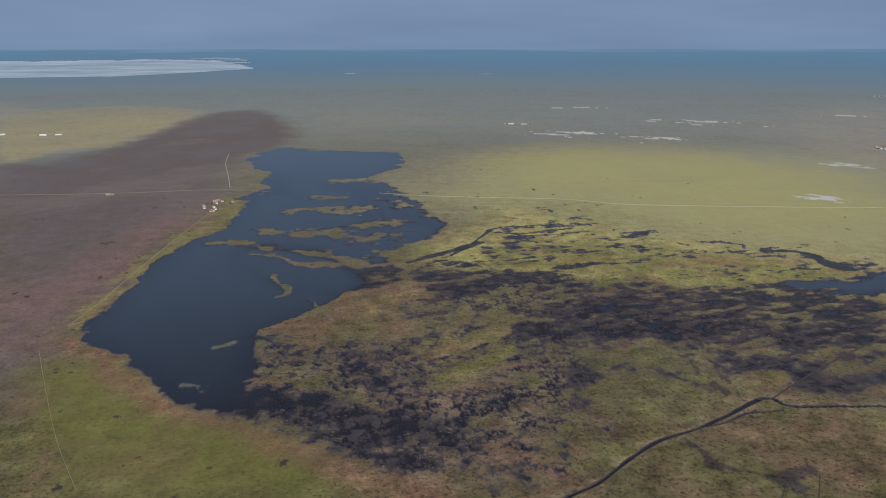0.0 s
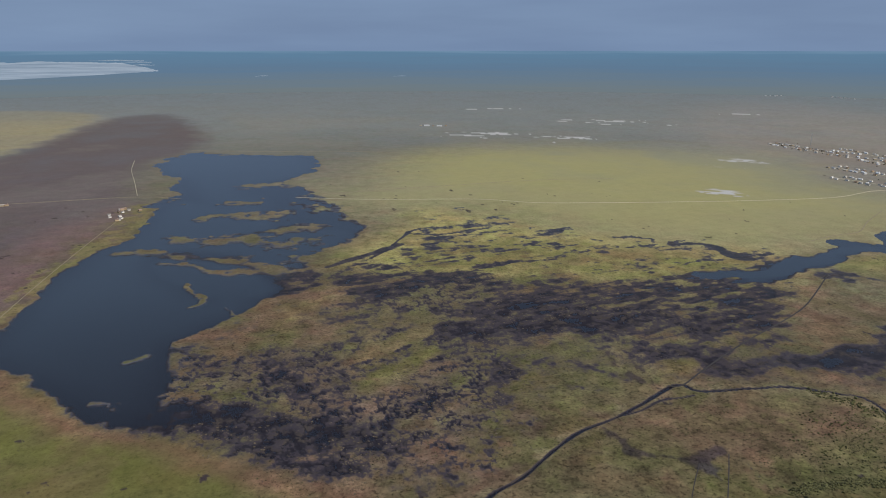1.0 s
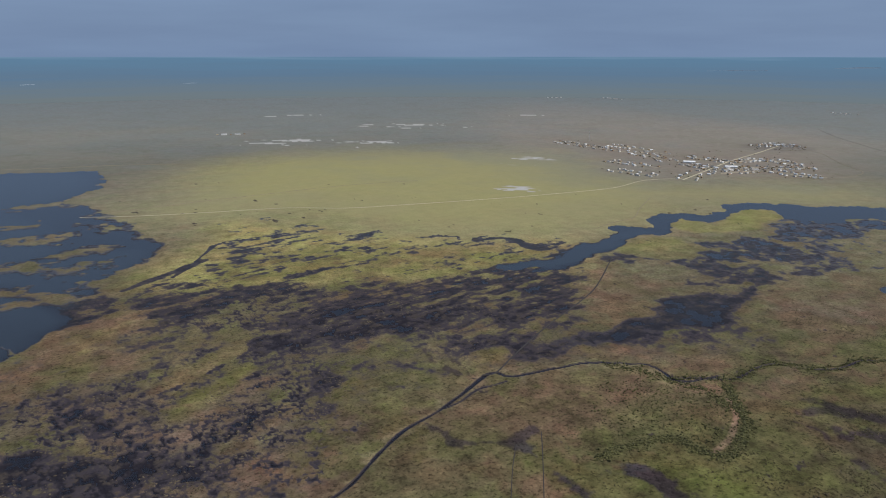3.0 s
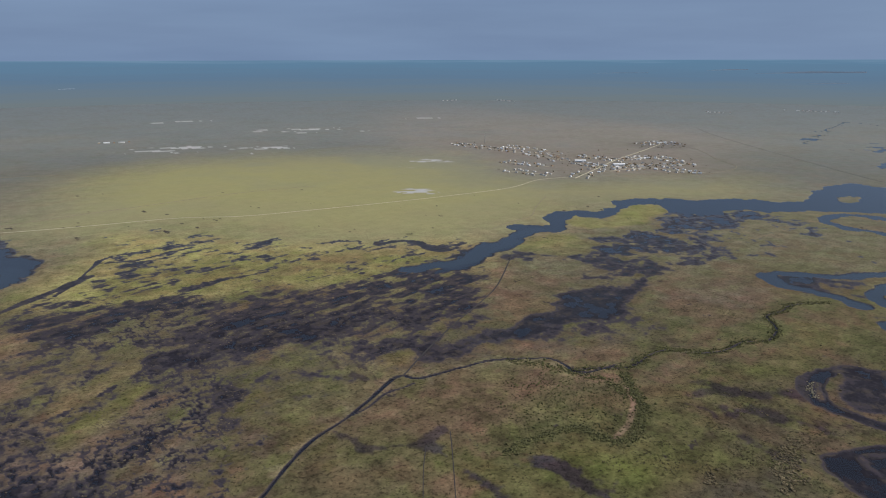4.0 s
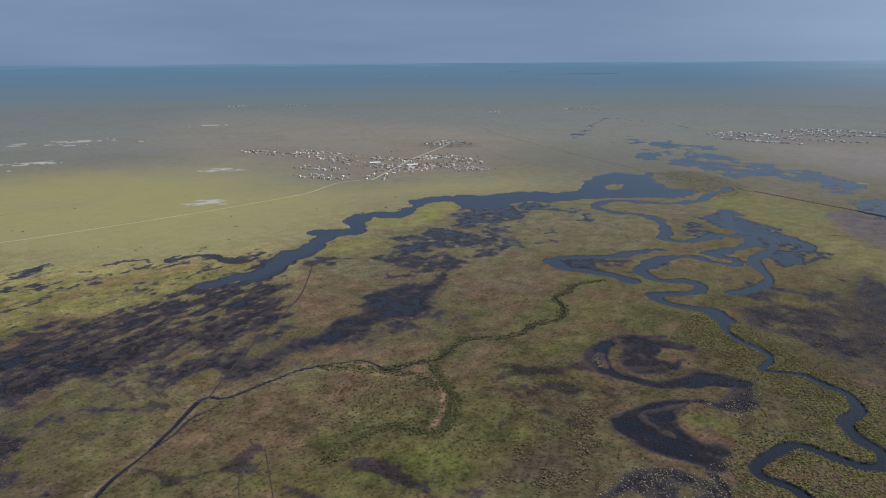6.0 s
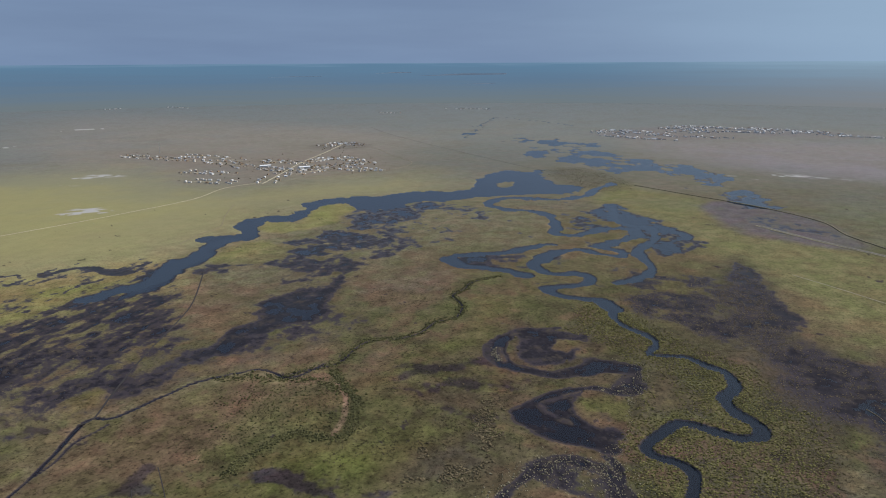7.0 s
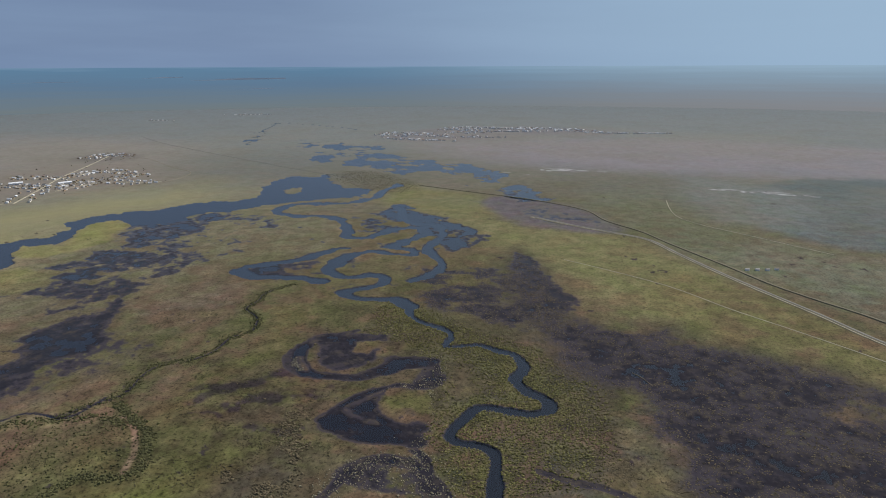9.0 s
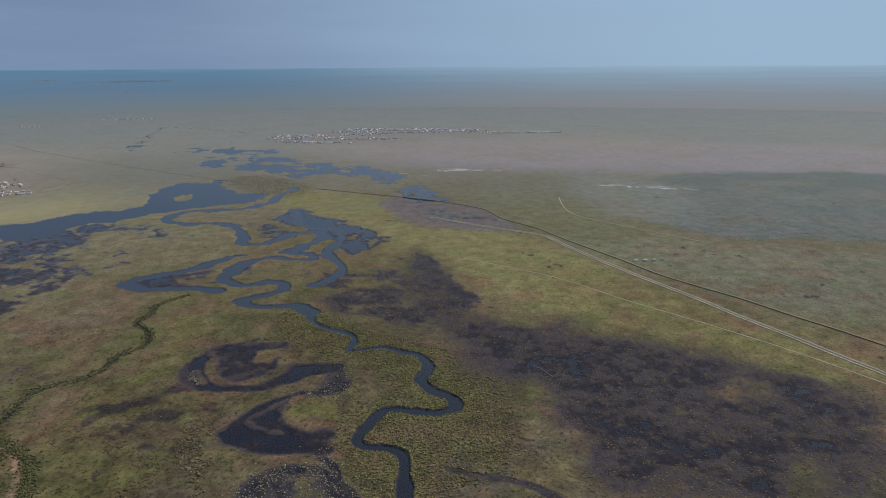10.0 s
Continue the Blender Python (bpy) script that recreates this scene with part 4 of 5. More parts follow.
# plant and soil cover with painted sun and cloud shade: outline, colour, soft edge, strength
COVER = [
    (STEPPE_PINK, srgb(128, 122, 118), 150, 0.9), (VILLAGE_STEPPE, srgb(138, 128, 112), 200, 0.6), (STEPPE_OLIVE, srgb(97, 98, 79), 60, 0.8),
    # cloud shade painted into the brown steppe, sun into the yellow wedge
    (STEPPE_BROWN_SHADED, srgb(94, 84, 78), 55, 0.97), (STEPPE_RED, srgb(112, 90, 80), 50, 0.75), (STEPPE_YELLOW_LIT, srgb(140, 132, 108), 80, 0.9), (YELLOW_LIT_EDGE, srgb(142, 132, 98), 35, 0.9),
    # patch of sun between clouds, painted as brighter meadow colours
    (MEADOW_SUN, srgb(128, 123, 106), 600, 0.8), (MEADOW_SUN, srgb(147, 141, 93), 300, 0.9), (MEADOW_SUNLIT, srgb(146, 140, 92), 200, 0.5), (MEADOW_SUNLIT_EAST, srgb(148, 142, 90), 120, 0.6), (MEADOW_EAST, srgb(112, 108, 68), 45, 0.95), (MEADOW_MARSH, srgb(112, 106, 78), 60, 0.7), (MEADOW_LOW, srgb(156, 146, 88), 60, 0.95),
    (GREEN_SW, srgb(98, 96, 48), 40, 0.95), (SHORE_RED, srgb(116, 89, 66), 14, 0.95), (BARE_SOUTH, srgb(93, 77, 58), 35, 0.9),
    # NEAR_PASTURE: a darker overlay on the ground nearest the camera
    (BARE_MID, srgb(94, 82, 64), 20, 0.8), (GREEN_SE, srgb(88, 83, 49), 30, 0.85), (BROWN_RIVER, srgb(88, 76, 59), 25, 0.85), (BROWN_FEN, srgb(100, 90, 70), 25, 0.8), (NEAR_PASTURE, srgb(92, 82, 56), 45, 0.6), (OX_LAND, srgb(80, 72, 52), 40, 0.8),
    (MARSH_MID, srgb(92, 86, 62), 25, 0.7), (MARSH_SOUTH, srgb(102, 90, 70), 14, 0.8), (MARSH_SOUTH_DARK, srgb(84, 74, 64), 14, 0.6), (MUD_STRIP, srgb(94, 88, 88), 20, 0.85),
    (SHRUB_RIVER, srgb(69, 64, 47), 25, 0.8), (SHRUB_SE, srgb(65, 63, 56), 60, 0.75),
    (VILLAGE_GROUND, srgb(126, 116, 100), 90, 0.7), (HAMLET_GROUND, srgb(98, 92, 86), 40, 0.8), (FAR_VILLAGE_GROUND, srgb(116, 110, 106), 60, 0.7), (SHRUB_SOUTH, srgb(72, 67, 52), 10, 0.7),
    (LAKE_HEAD, srgb(100, 91, 70), 20, 0.8), (BAY_STRIPS, srgb(96, 88, 66), 25, 0.7), (PEN_HEAD, srgb(106, 90, 67), 8, 0.9), (PEN_GREEN, srgb(106, 102, 56), 10, 0.75), (TONGUE_NORTH, srgb(98, 90, 61), 10, 0.85), (TONGUE_MID, srgb(104, 92, 61), 6, 0.9), (TONGUE_SOUTH, srgb(100, 94, 54), 6, 0.9),
    (PEN_FLATS, srgb(90, 80, 63), 14, 0.8), (ISLET_FIELD, srgb(102, 90, 71), 20, 0.8), (REED_SOUTH, srgb(96, 82, 63), 20, 0.85),
    (GREEN_BELT, srgb(124, 118, 69), 40, 0.85), (DARK_BELT, srgb(104, 98, 65), 30, 0.75), (MID_GREEN, srgb(95, 89, 58), 20, 0.8), (NOTCH_GLADE, srgb(110, 96, 60), 9, 0.8),
    (ISLAND_A, srgb(126, 122, 71), 8, 0.9), (ISLAND_B, srgb(126, 122, 71), 8, 0.9), (FEN_NORTH, srgb(102, 96, 67), 30, 0.7),
    (GREEN_FRONT, srgb(96, 90, 52), 25, 0.75), (GREEN_INNER, srgb(88, 83, 52), 18, 0.7), (GREEN_MEADOW, srgb(90, 86, 49), 22, 0.75), (RED_PASTURE, srgb(100, 83, 60), 25, 0.75), (GREEN_BANK, srgb(98, 96, 50), 16, 0.75),
    (OX_A_FLAT, srgb(82, 71, 60), 8, 0.85), (OX_A_MEADOW, srgb(98, 90, 53), 5, 0.85), (OX_B_SILT, srgb(70, 62, 60), 6, 0.9), (OX_B_MEADOW, srgb(98, 88, 55), 5, 0.9), (OX_C_GREEN, srgb(82, 82, 43), 6, 0.85),
    (FEN_WIDE, srgb(51, 49, 47), 35, 0.9), (FEN_CORE, srgb(60, 59, 64), 25, 0.8), (FEN_GLADE_A, srgb(82, 80, 46), 18, 0.8), (FEN_GLADE_B, srgb(86, 82, 48), 14, 0.8), (FEN_GLADE_C, srgb(92, 88, 54), 14, 0.8), (FEN_GLADE_D, srgb(74, 73, 50), 18, 0.8),
    # second outline here: cloud shadow painted as darker grey-green steppe
    (SHRUB_EAST, srgb(72, 64, 47), 28, 0.75), (CLOUD_SHADE_EAST, srgb(86, 95, 89), 30, 0.9), (PALE_EAST, srgb(112, 116, 104), 50, 0.6), (GREEN_RAIL, srgb(102, 104, 78), 50, 0.6), (VERGE_EAST, srgb(106, 100, 60), 22, 0.75),
]
# lusher or paler belts along lines: line, colour, half width, strength
BELTS = [(STREAM, srgb(88, 86, 53), 12, 0.7), (SHRUB_BELT_A, srgb(86, 84, 51), 12, 0.7), (SHORE_STRIP, srgb(114, 106, 66), 14, 0.8), (RIVER_LOW, srgb(94, 92, 50), 13, 0.6),
         (RIVER_UP, srgb(116, 104, 76), 17, 0.5), (RIVER_MID, srgb(96, 92, 56), 16, 0.5), (DITCH, srgb(112, 103, 74), 5, 0.55), (DITCH_NE, srgb(108, 86, 66), 10, 0.4),
         (DARK_SWALE_S, srgb(54, 49, 50), 4, 0.85), (DARK_SWALE_E, srgb(52, 47, 50), 6, 0.9)]
BELTS += [(line, srgb(57, 49, 46), half, 0.85) for line, half in zip(SWALES, (4.5, 4.0, 4.0, 4.0, 6.0, 2.6, 4.0, 2.0, 1.8, 5.0, 6.0, 4.0))]
# salt crusts: place, reach across and along the camera's line of sight, strength
SALTS = [(SALT_A, 200, 90, 2.2), (SALT_B, 120, 90, 2.6), (SALT_C, 230, 110, 2.0), (SALT_D, 160, 70, 0.9), (POND_N, 90, 60, 2.2), (SALT_PAN, 48, 75, 1.5), (SALT_PAN2, 80, 80, 0.8), (SALT_E, 60, 40, 1.3), (SALT_E2, 90, 45, 0.6), (SALT_F, 130, 60, 0.9)]


def islets(x, y, size, seed):
    """Round islets: 1 in the middle of some cells of a jittered lattice, 0 between."""
    xi, yi = np.floor(x / size).astype(int), np.floor(y / size).astype(int)
    best = np.zeros(x.shape)
    for dx in (-1, 0, 1):
        for dy in (-1, 0, 1):
            cx, cy = xi + dx, yi + dy
            jx, jy, rad = _perm[(cx + seed) % 256, cy % 256], _perm[cx % 256, (cy + 91 + seed) % 256], _perm[(cx + 57) % 256, (cy + 13 + seed) % 256]
            d = np.hypot(x / size - cx - jx, y / size - cy - jy)
            best = np.maximum(best, np.clip((0.15 + 0.45 * rad - d) / 0.14, -1, 1) * (rad > 0.3))
    return best


def land_at(x, y):
    """Wetness (above 0: under water) and cover colour at points of the plan."""
    r = np.hypot(x, y)
    n_big, n_mid, n_fine, n_tiny = fbm(x, y, 80, 4, 1), fbm(x, y, 36, 4, 11), fbm(x, y, 12, 4, 21), fbm(x, y, 4.5, 3, 26, 0.7)
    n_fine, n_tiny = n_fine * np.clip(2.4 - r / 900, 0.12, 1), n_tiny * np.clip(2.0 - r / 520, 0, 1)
    ca, sa = math.cos(radians(16.4)), math.sin(radians(16.4))
    u, v = x * ca + y * sa, -x * sa + y * ca
    n_streak = 0.55 * fbm(u / 2.8, v, 8, 4, 101, 0.6) + 0.45 * fbm(u / 4, v, 20, 4, 121) + 0.35 * fbm(u / 2.6, v, 4, 3, 111) * np.clip(2.2 - r / 700, 0, 1) + 0.2 * n_big
    wob = np.clip(r / 900, 0.35, 2.5)
    wx = x + wob * (7 * fbm(x, y, 40, 3, 31) + 2.5 * n_fine)
    wy = y + wob * (7 * fbm(x, y, 40, 3, 41) + 2.5 * n_fine)
    level, patchy, broad = np.full(x.shape, -1.6), np.full(x.shape, 0.3), np.full(x.shape, 0.6)
    streak, isle = np.zeros(x.shape), np.zeros(x.shape)
    for pts, lv, pa, soft, br, st, il in WET:
        m = area(wx, wy, pts, soft)
        level, patchy, broad, streak, isle = blend(level, lv, m), blend(patchy, pa, m), blend(broad, br, m), blend(streak, st, m), blend(isle, il, m)
    lumps = blend(0.8 * n_fine + 0.4 * n_tiny + 0.35 * n_mid, 0.7 * n_mid + 0.45 * n_fine + 0.25 * n_tiny, np.clip(broad * 2, 0, 1))
    lumps = blend(lumps, 0.65 * n_big + 0.45 * n_mid + 0.3 * n_fine, np.clip(broad * 2 - 1, 0, 1))
    lumps = blend(lumps, n_streak + 0.25 * n_fine, streak)
    wet = 1.25 * level + 1.4 * patchy * lumps
    k = np.nonzero(isle > 0.02)[0]
    if len(k):
        spots = np.maximum(islets(x[k] + 2 * n_fine[k], y[k] + 2 * n_tiny[k], 13, 3), np.maximum(0.8 * islets(x[k], y[k] + n_tiny[k], 6, 9), 0.7 * islets(x[k], y[k], 3.4, 15)))
        wet[k] = wet[k] - isle[k] * np.clip(spots, 0, 1) * np.clip(1.6 - 0.9 * n_mid[k], 0.7, 2.0)
    river = np.zeros(x.shape)
    for pts, half, depth in CHANNELS:
        edge = max(half * 0.35, 0.8)
        f = 1.2 if depth < 0.2 else min(1, half / 14)
        d = line_dist(x + (wx - x) * f, y + (wy - y) * f, pts, half * 2 + 3 * edge)
        wide = half * (1 + (0.9 * n_mid + 1.7 * n_fine + 0.9 * n_tiny if depth < 0.2 else 0.35 * n_mid))
        wet = np.maximum(wet, np.where(d < half * 2 + 3 * edge - 0.01, np.where(wide > d, np.clip((wide - d) / edge, 0, 1) * depth, np.clip((wide - d) / edge, -2.5, 0) * 0.9), -2.5))
        if depth > 0.85 and half > 3:
            river = np.maximum(river, np.clip(0.5 + (wide - d) / edge, 0, 1))
    for pts, half in BANKS:
        d = line_dist(wx, wy, pts, half * 3)
        v = (d - half * (1 + 0.8 * n_mid)) / half
        shoal = half > 4.9
        top = np.clip(v, -1, 1) * (0.35 if shoal else 0.6) + (0.3 * n_fine if shoal else 0) + 8 * np.clip(v - 1, 0, 1)
        wet = np.where(d < half * 3 - 0.01, np.minimum(wet, top), wet)
    wet = wet * np.where(wet < 0, 1 + np.clip((r - 600) / 200, 0, 9), 1)
    lake = river * 0.9
    for pts, soft, k in CLEAR:
        lake = np.maximum(lake, k * area(x, y, pts, soft))
    wet = np.clip(wet + 0.05 * n_tiny + 0.8 * lake * np.clip(wet / 0.15, 0, 1), -2.8, 1.3)
    # colour of the plants and soil, with distance haze painted into it
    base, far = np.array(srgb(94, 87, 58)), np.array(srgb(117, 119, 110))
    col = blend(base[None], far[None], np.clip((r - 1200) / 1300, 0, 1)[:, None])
    for pts, c, soft, k in COVER:
        m = (area(wx, wy, pts, soft) * k)[:, None]
        col = blend(col, np.array(c)[None], m)
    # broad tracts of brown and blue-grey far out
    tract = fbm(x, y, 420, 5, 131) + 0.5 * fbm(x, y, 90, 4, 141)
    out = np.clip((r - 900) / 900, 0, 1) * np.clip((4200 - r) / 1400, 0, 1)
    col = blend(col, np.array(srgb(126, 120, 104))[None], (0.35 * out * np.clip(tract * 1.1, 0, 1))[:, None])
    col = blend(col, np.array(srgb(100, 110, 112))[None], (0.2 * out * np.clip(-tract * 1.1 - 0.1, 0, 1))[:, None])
    # painted haze: the last stretch fades to the backdrop's blue-grey
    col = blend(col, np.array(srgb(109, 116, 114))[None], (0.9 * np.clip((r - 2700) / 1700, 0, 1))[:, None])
    calm = np.clip(1.2 - r / 1300, 0.12, 0.8) * (1 - 0.75 * area(wx, wy, MEADOW_SUN, 90)) * (1 - 0.5 * area(wx, wy, GREEN_SW, 30)) * (1 - 0.55 * area(wx, wy, MEADOW_EAST, 60)) * (1 - 0.6 * area(wx, wy, STEPPE_BROWN_SHADED, 60))
    green, straw, rust = np.array(srgb(84, 83, 46)), np.array(srgb(122, 110, 74)), np.array(srgb(94, 74, 56))
    s1, s2, s3 = fbm(x, y, 110, 5, 51), fbm(x, y, 60, 5, 61), fbm(x, y, 18, 5, 71, 0.65)
    col = blend(col, green[None], (calm * 0.75 * np.clip(s1 * 1.8 + 1.1 * s3 - 0.1, 0, 1))[:, None])
    col = blend(col, rust[None], (calm * 0.85 * np.clip(s2 * 1.8 + 1.1 * s3 - 0.15, 0, 1))[:, None])
    col = blend(col, straw[None], (calm * 0.6 * np.clip(-s1 * 0.9 - 0.9 * s3 - 0.3, 0, 1))[:, None])
    for pts, c, half, k in BELTS:
        d = line_dist(wx, wy, pts, half * 3)
        col = blend(col, np.array(c)[None], (k * np.clip(1.3 + 1.1 * n_fine + 0.8 * n_mid + 0.5 * n_tiny - d / half, 0, 1))[:, None])
    # blue water tone painted on the bed: lake, rivers, and all far flats
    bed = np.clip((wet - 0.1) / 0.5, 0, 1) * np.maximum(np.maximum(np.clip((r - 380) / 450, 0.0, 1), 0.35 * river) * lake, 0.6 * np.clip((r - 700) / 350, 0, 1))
    d = line_dist(x, y, DRY_BED, 8)
    col = blend(col, np.array(srgb(128, 108, 82))[None], np.clip((3.0 - d) / 1.5, 0, 1)[:, None] * 0.9)
    salt = np.array(srgb(176, 174, 164))
    for (sx, sy), ax, ay, k in SALTS:
        i = np.nonzero((np.abs(x - sx) < 1.6 * max(ax, ay)) & (np.abs(y - sy) < 1.6 * max(ax, ay)))[0]
        dx, dy = x[i] - sx, y[i] - sy
        # turned so the streaks lie square to the camera's view
        turn = math.atan2(sx, sy)
        p, q = dx * math.cos(turn) - dy * math.sin(turn), dx * math.sin(turn) + dy * math.cos(turn)
        vein = 1 - np.abs(fbm(p / 5, q, 22, 4, 81)) * 6.0
        m = np.clip(1.3 - (p / ax) ** 2 - (q / ay) ** 2, 0, 1) * np.clip(vein + 0.9 * fbm(p / 2, q, 60, 3, 91) - 0.25, 0, 1)
        col[i] = blend(col[i], salt[None], np.clip(2.2 * k * m, 0, 1)[:, None] * 0.85)
    fibre = np.clip(n_streak + 0.5 * s3, -1, 1) * np.clip(1.7 - r / 800, 0, 1)
    col = col * (1 + calm * (0.14 * s3 + 0.08 * s2 + 0.16 * n_tiny + 0.18 * fibre))[:, None]
    tuft = np.clip(1.3 - r / 1700, 0.22, 1) * (1 - 0.75 * area(wx, wy, MEADOW_SUN, 120)) * (1 - 0.6 * area(wx, wy, GREEN_SW, 30)) * (1 - 0.5 * area(wx, wy, STEPPE_BROWN_SHADED, 60))
    # blue haze tint multiplied into the ground colour, near and far
    near_haze, far_haze = np.array((0.955, 0.965, 1.17)), np.array((0.98, 0.995, 1.10))
    col = col * blend(near_haze[None], far_haze[None], np.clip((r - 900) / 1500, 0, 1)[:, None])
    # last value: lake share, raised with camera distance so far rims turn bluish
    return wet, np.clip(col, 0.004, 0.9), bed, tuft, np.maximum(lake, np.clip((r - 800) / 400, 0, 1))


def land_height(wet, r=0.0):
    """Mud stands a little out of the water in the near marsh; sunk with camera distance so far flats look flooded."""
    return np.clip((0.8 * np.clip(2.6 - r / 600, 0, 1) - wet) * 0.8, -0.9, 0.7)


# ---- mesh helpers ----
def mesh_from(name, verts, faces, mats=(), smooth=False):
    me = bpy.data.meshes.new(name)
    verts, faces = np.asarray(verts, np.float32), np.asarray(faces, np.int32)
    me.vertices.add(len(verts))
    me.vertices.foreach_set("co", verts.ravel())
    k = faces.shape[1]
    me.loops.add(faces.size)
    me.loops.foreach_set("vertex_index", faces.ravel())
    me.polygons.add(len(faces))
    me.polygons.foreach_set("loop_start", np.arange(0, faces.size, k, dtype=np.int32))
    me.polygons.foreach_set("use_smooth", np.full(len(faces), smooth))
    me.update(calc_edges=True)
    for m in mats:
        me.materials.append(m)
    return me


def part(name, bm, mat, parent=None, label=""):
    me = bpy.data.meshes.new(name)
    bm.to_mesh(me)
    bm.free()
    me.materials.append(mat)
    ob = new(name, me)
    ob.parent = parent
    return tagged(ob, label) if label else ob


def box(bm, x0, y0, z0, x1, y1, z1):
    v = [bm.verts.new((x, y, z)) for z in (z0, z1) for x, y in ((x0, y0), (x1, y0), (x1, y1), (x0, y1))]
    for f in ((3, 2, 1, 0), (4, 5, 6, 7), (0, 1, 5, 4), (1, 2, 6, 5), (2, 3, 7, 6), (3, 0, 4, 7)):
        bm.faces.new([v[i] for i in f])


def ring_grid(radii, angles, closed):
    rr, aa = np.meshgrid(radii, angles, indexing="ij")
    x, y = -np.sin(np.radians(aa)).ravel() * rr.ravel(), np.cos(np.radians(aa)).ravel() * rr.ravel()
    nr, na = rr.shape
    i, j = np.meshgrid(np.arange(nr - 1), np.arange(na if closed else na - 1), indexing="ij")
    jn = (j + 1) % na
    faces = np.stack([i * na + j, i * na + jn, (i + 1) * na + jn, (i + 1) * na + j], -1).reshape(-1, 4)
    return x, y, faces[:, ::-1]


# ---- ground: one sheet, spaced by view angle from the camera, finest across its sweep ----
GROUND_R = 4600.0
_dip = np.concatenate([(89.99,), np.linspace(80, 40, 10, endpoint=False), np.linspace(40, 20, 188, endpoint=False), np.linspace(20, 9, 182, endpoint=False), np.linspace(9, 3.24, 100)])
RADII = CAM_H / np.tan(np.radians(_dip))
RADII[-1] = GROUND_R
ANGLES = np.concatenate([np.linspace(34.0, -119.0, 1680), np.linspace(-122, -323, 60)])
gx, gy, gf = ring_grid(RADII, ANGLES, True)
wet, cover, bed, tuft, clear = land_at(gx, gy)
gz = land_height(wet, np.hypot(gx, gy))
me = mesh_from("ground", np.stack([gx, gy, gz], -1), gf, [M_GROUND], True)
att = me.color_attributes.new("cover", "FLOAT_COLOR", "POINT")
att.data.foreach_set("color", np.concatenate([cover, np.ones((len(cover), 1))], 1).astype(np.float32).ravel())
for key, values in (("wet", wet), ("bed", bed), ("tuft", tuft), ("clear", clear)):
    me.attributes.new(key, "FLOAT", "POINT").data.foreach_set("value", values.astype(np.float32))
ground = tagged(new("ground", me), "flat olive and brown steppe and marsh ground", "ground", kind="structure")

wx_, wy_, wf_ = ring_grid(np.array([0.05, 300, 700, 1500, 3000, GROUND_R]), np.linspace(0, 360, 96, endpoint=False), True)
tagged(new("water", mesh_from("water", np.stack([wx_, wy_, np.zeros(len(wx_))], -1), wf_, [M_WATER], True)),
       "dark still marsh and river water between the tussocks", "water", kind="structure")


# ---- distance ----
# rim raised so that its glowing top meets the horizon from the camera
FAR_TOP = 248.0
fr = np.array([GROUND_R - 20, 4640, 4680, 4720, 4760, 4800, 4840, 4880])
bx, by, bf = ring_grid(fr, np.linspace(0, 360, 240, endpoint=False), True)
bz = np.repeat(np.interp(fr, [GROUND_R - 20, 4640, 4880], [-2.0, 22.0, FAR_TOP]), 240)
tagged(new("backdrop", mesh_from("backdrop", np.stack([bx, by, bz], -1), bf, [M_FAR], True)), "glowing blue backdrop of the hazy plain at the horizon", "horizon", kind="structure")


def far_strip(name, near_shore, far_shore, ragged, label, seed):
    """A pale lake set on the raised backdrop: its near and far shore as the camera's bearing and angle below the
    horizon.
    """
    rng = np.random.RandomState(seed)
    n = 120
    az = np.linspace(near_shore[0][0], near_shore[-1][0], n + 1)
    low = np.interp(-az, [-a for a, _ in near_shore], [d for _, d in near_shore])
    high = np.interp(-az, [-a for a, _ in far_shore], [d for _, d in far_shore])
    rough = np.convolve(rng.rand(n + 7), np.ones(7) / 7, "valid") - 0.5
    high = np.minimum(high + ragged * (rough + 0.25 * (rng.rand(n + 1) - 0.5)), low - 0.015)
    bm = bmesh.new()
    rows = []
    for a, d0, d1 in zip(np.radians(az), np.radians(low), np.radians(high)):
        row = []
        for d in (d0, d1):
            k = math.tan(d)
            rad = 4640 + (CAM_H - 4640 * k - 22) / ((FAR_TOP - 22) / 240 + k) - 6
            row.append(bm.verts.new((-math.sin(a) * rad, math.cos(a) * rad, CAM_H - k * rad)))
        rows.append(row)
    for a, b in zip(rows[:-1], rows[1:]):
        bm.faces.new((a[0], b[0], b[1], a[1]))
    tagged(part(name, bm, M_SALT), label, "salt lake", kind="structure")


far_strip("salt_lake", [(34, 1.95), (22.9, 2.02), (19.0, 1.88), (13.0, 1.57)], [(34, 0.85), (26, 0.92), (20, 0.86), (15.5, 0.95), (13.6, 1.3), (13.0, 1.52)], 0.16, "wide white salt lake far away on the steppe", 0)
for k, (az0, az1, dip0) in enumerate(((15.6, 13.4, 0.92), (15.0, 13.2, 1.12), (17.5, 13.9, 0.80))):
    far_strip("salt_lake", [(az0, dip0), (az1, dip0 + 0.03)], [(az0, dip0), ((az0 + az1) / 2, dip0 - 0.05), (az1, dip0)], 0.05, "thin pale band of brine at the salt lake", 20 + k)
for az0, az1, dip0, dip1, seed in ((-44.3, -48.4, 1.09, 1.15, 1), (-52.6, -55.4, 0.82, 0.92, 2), (-55.9, -62.9, 0.95, 1.12, 3), (-59.4, -62.0, 1.72, 1.79, 4), (6.1, 5.2, 1.96, 2.01, 5), (-4.5, -5.5, 2.02, 2.07, 6)):
    mid = (az0 + az1) / 2
    far_strip("salt_lake", [(az0, dip1), (az1, (dip0 + dip1) / 2)], [(az0, dip1), (mid, dip0), (az1, dip0)], 0.05, "thin pale salt flat far out on the plain", seed)


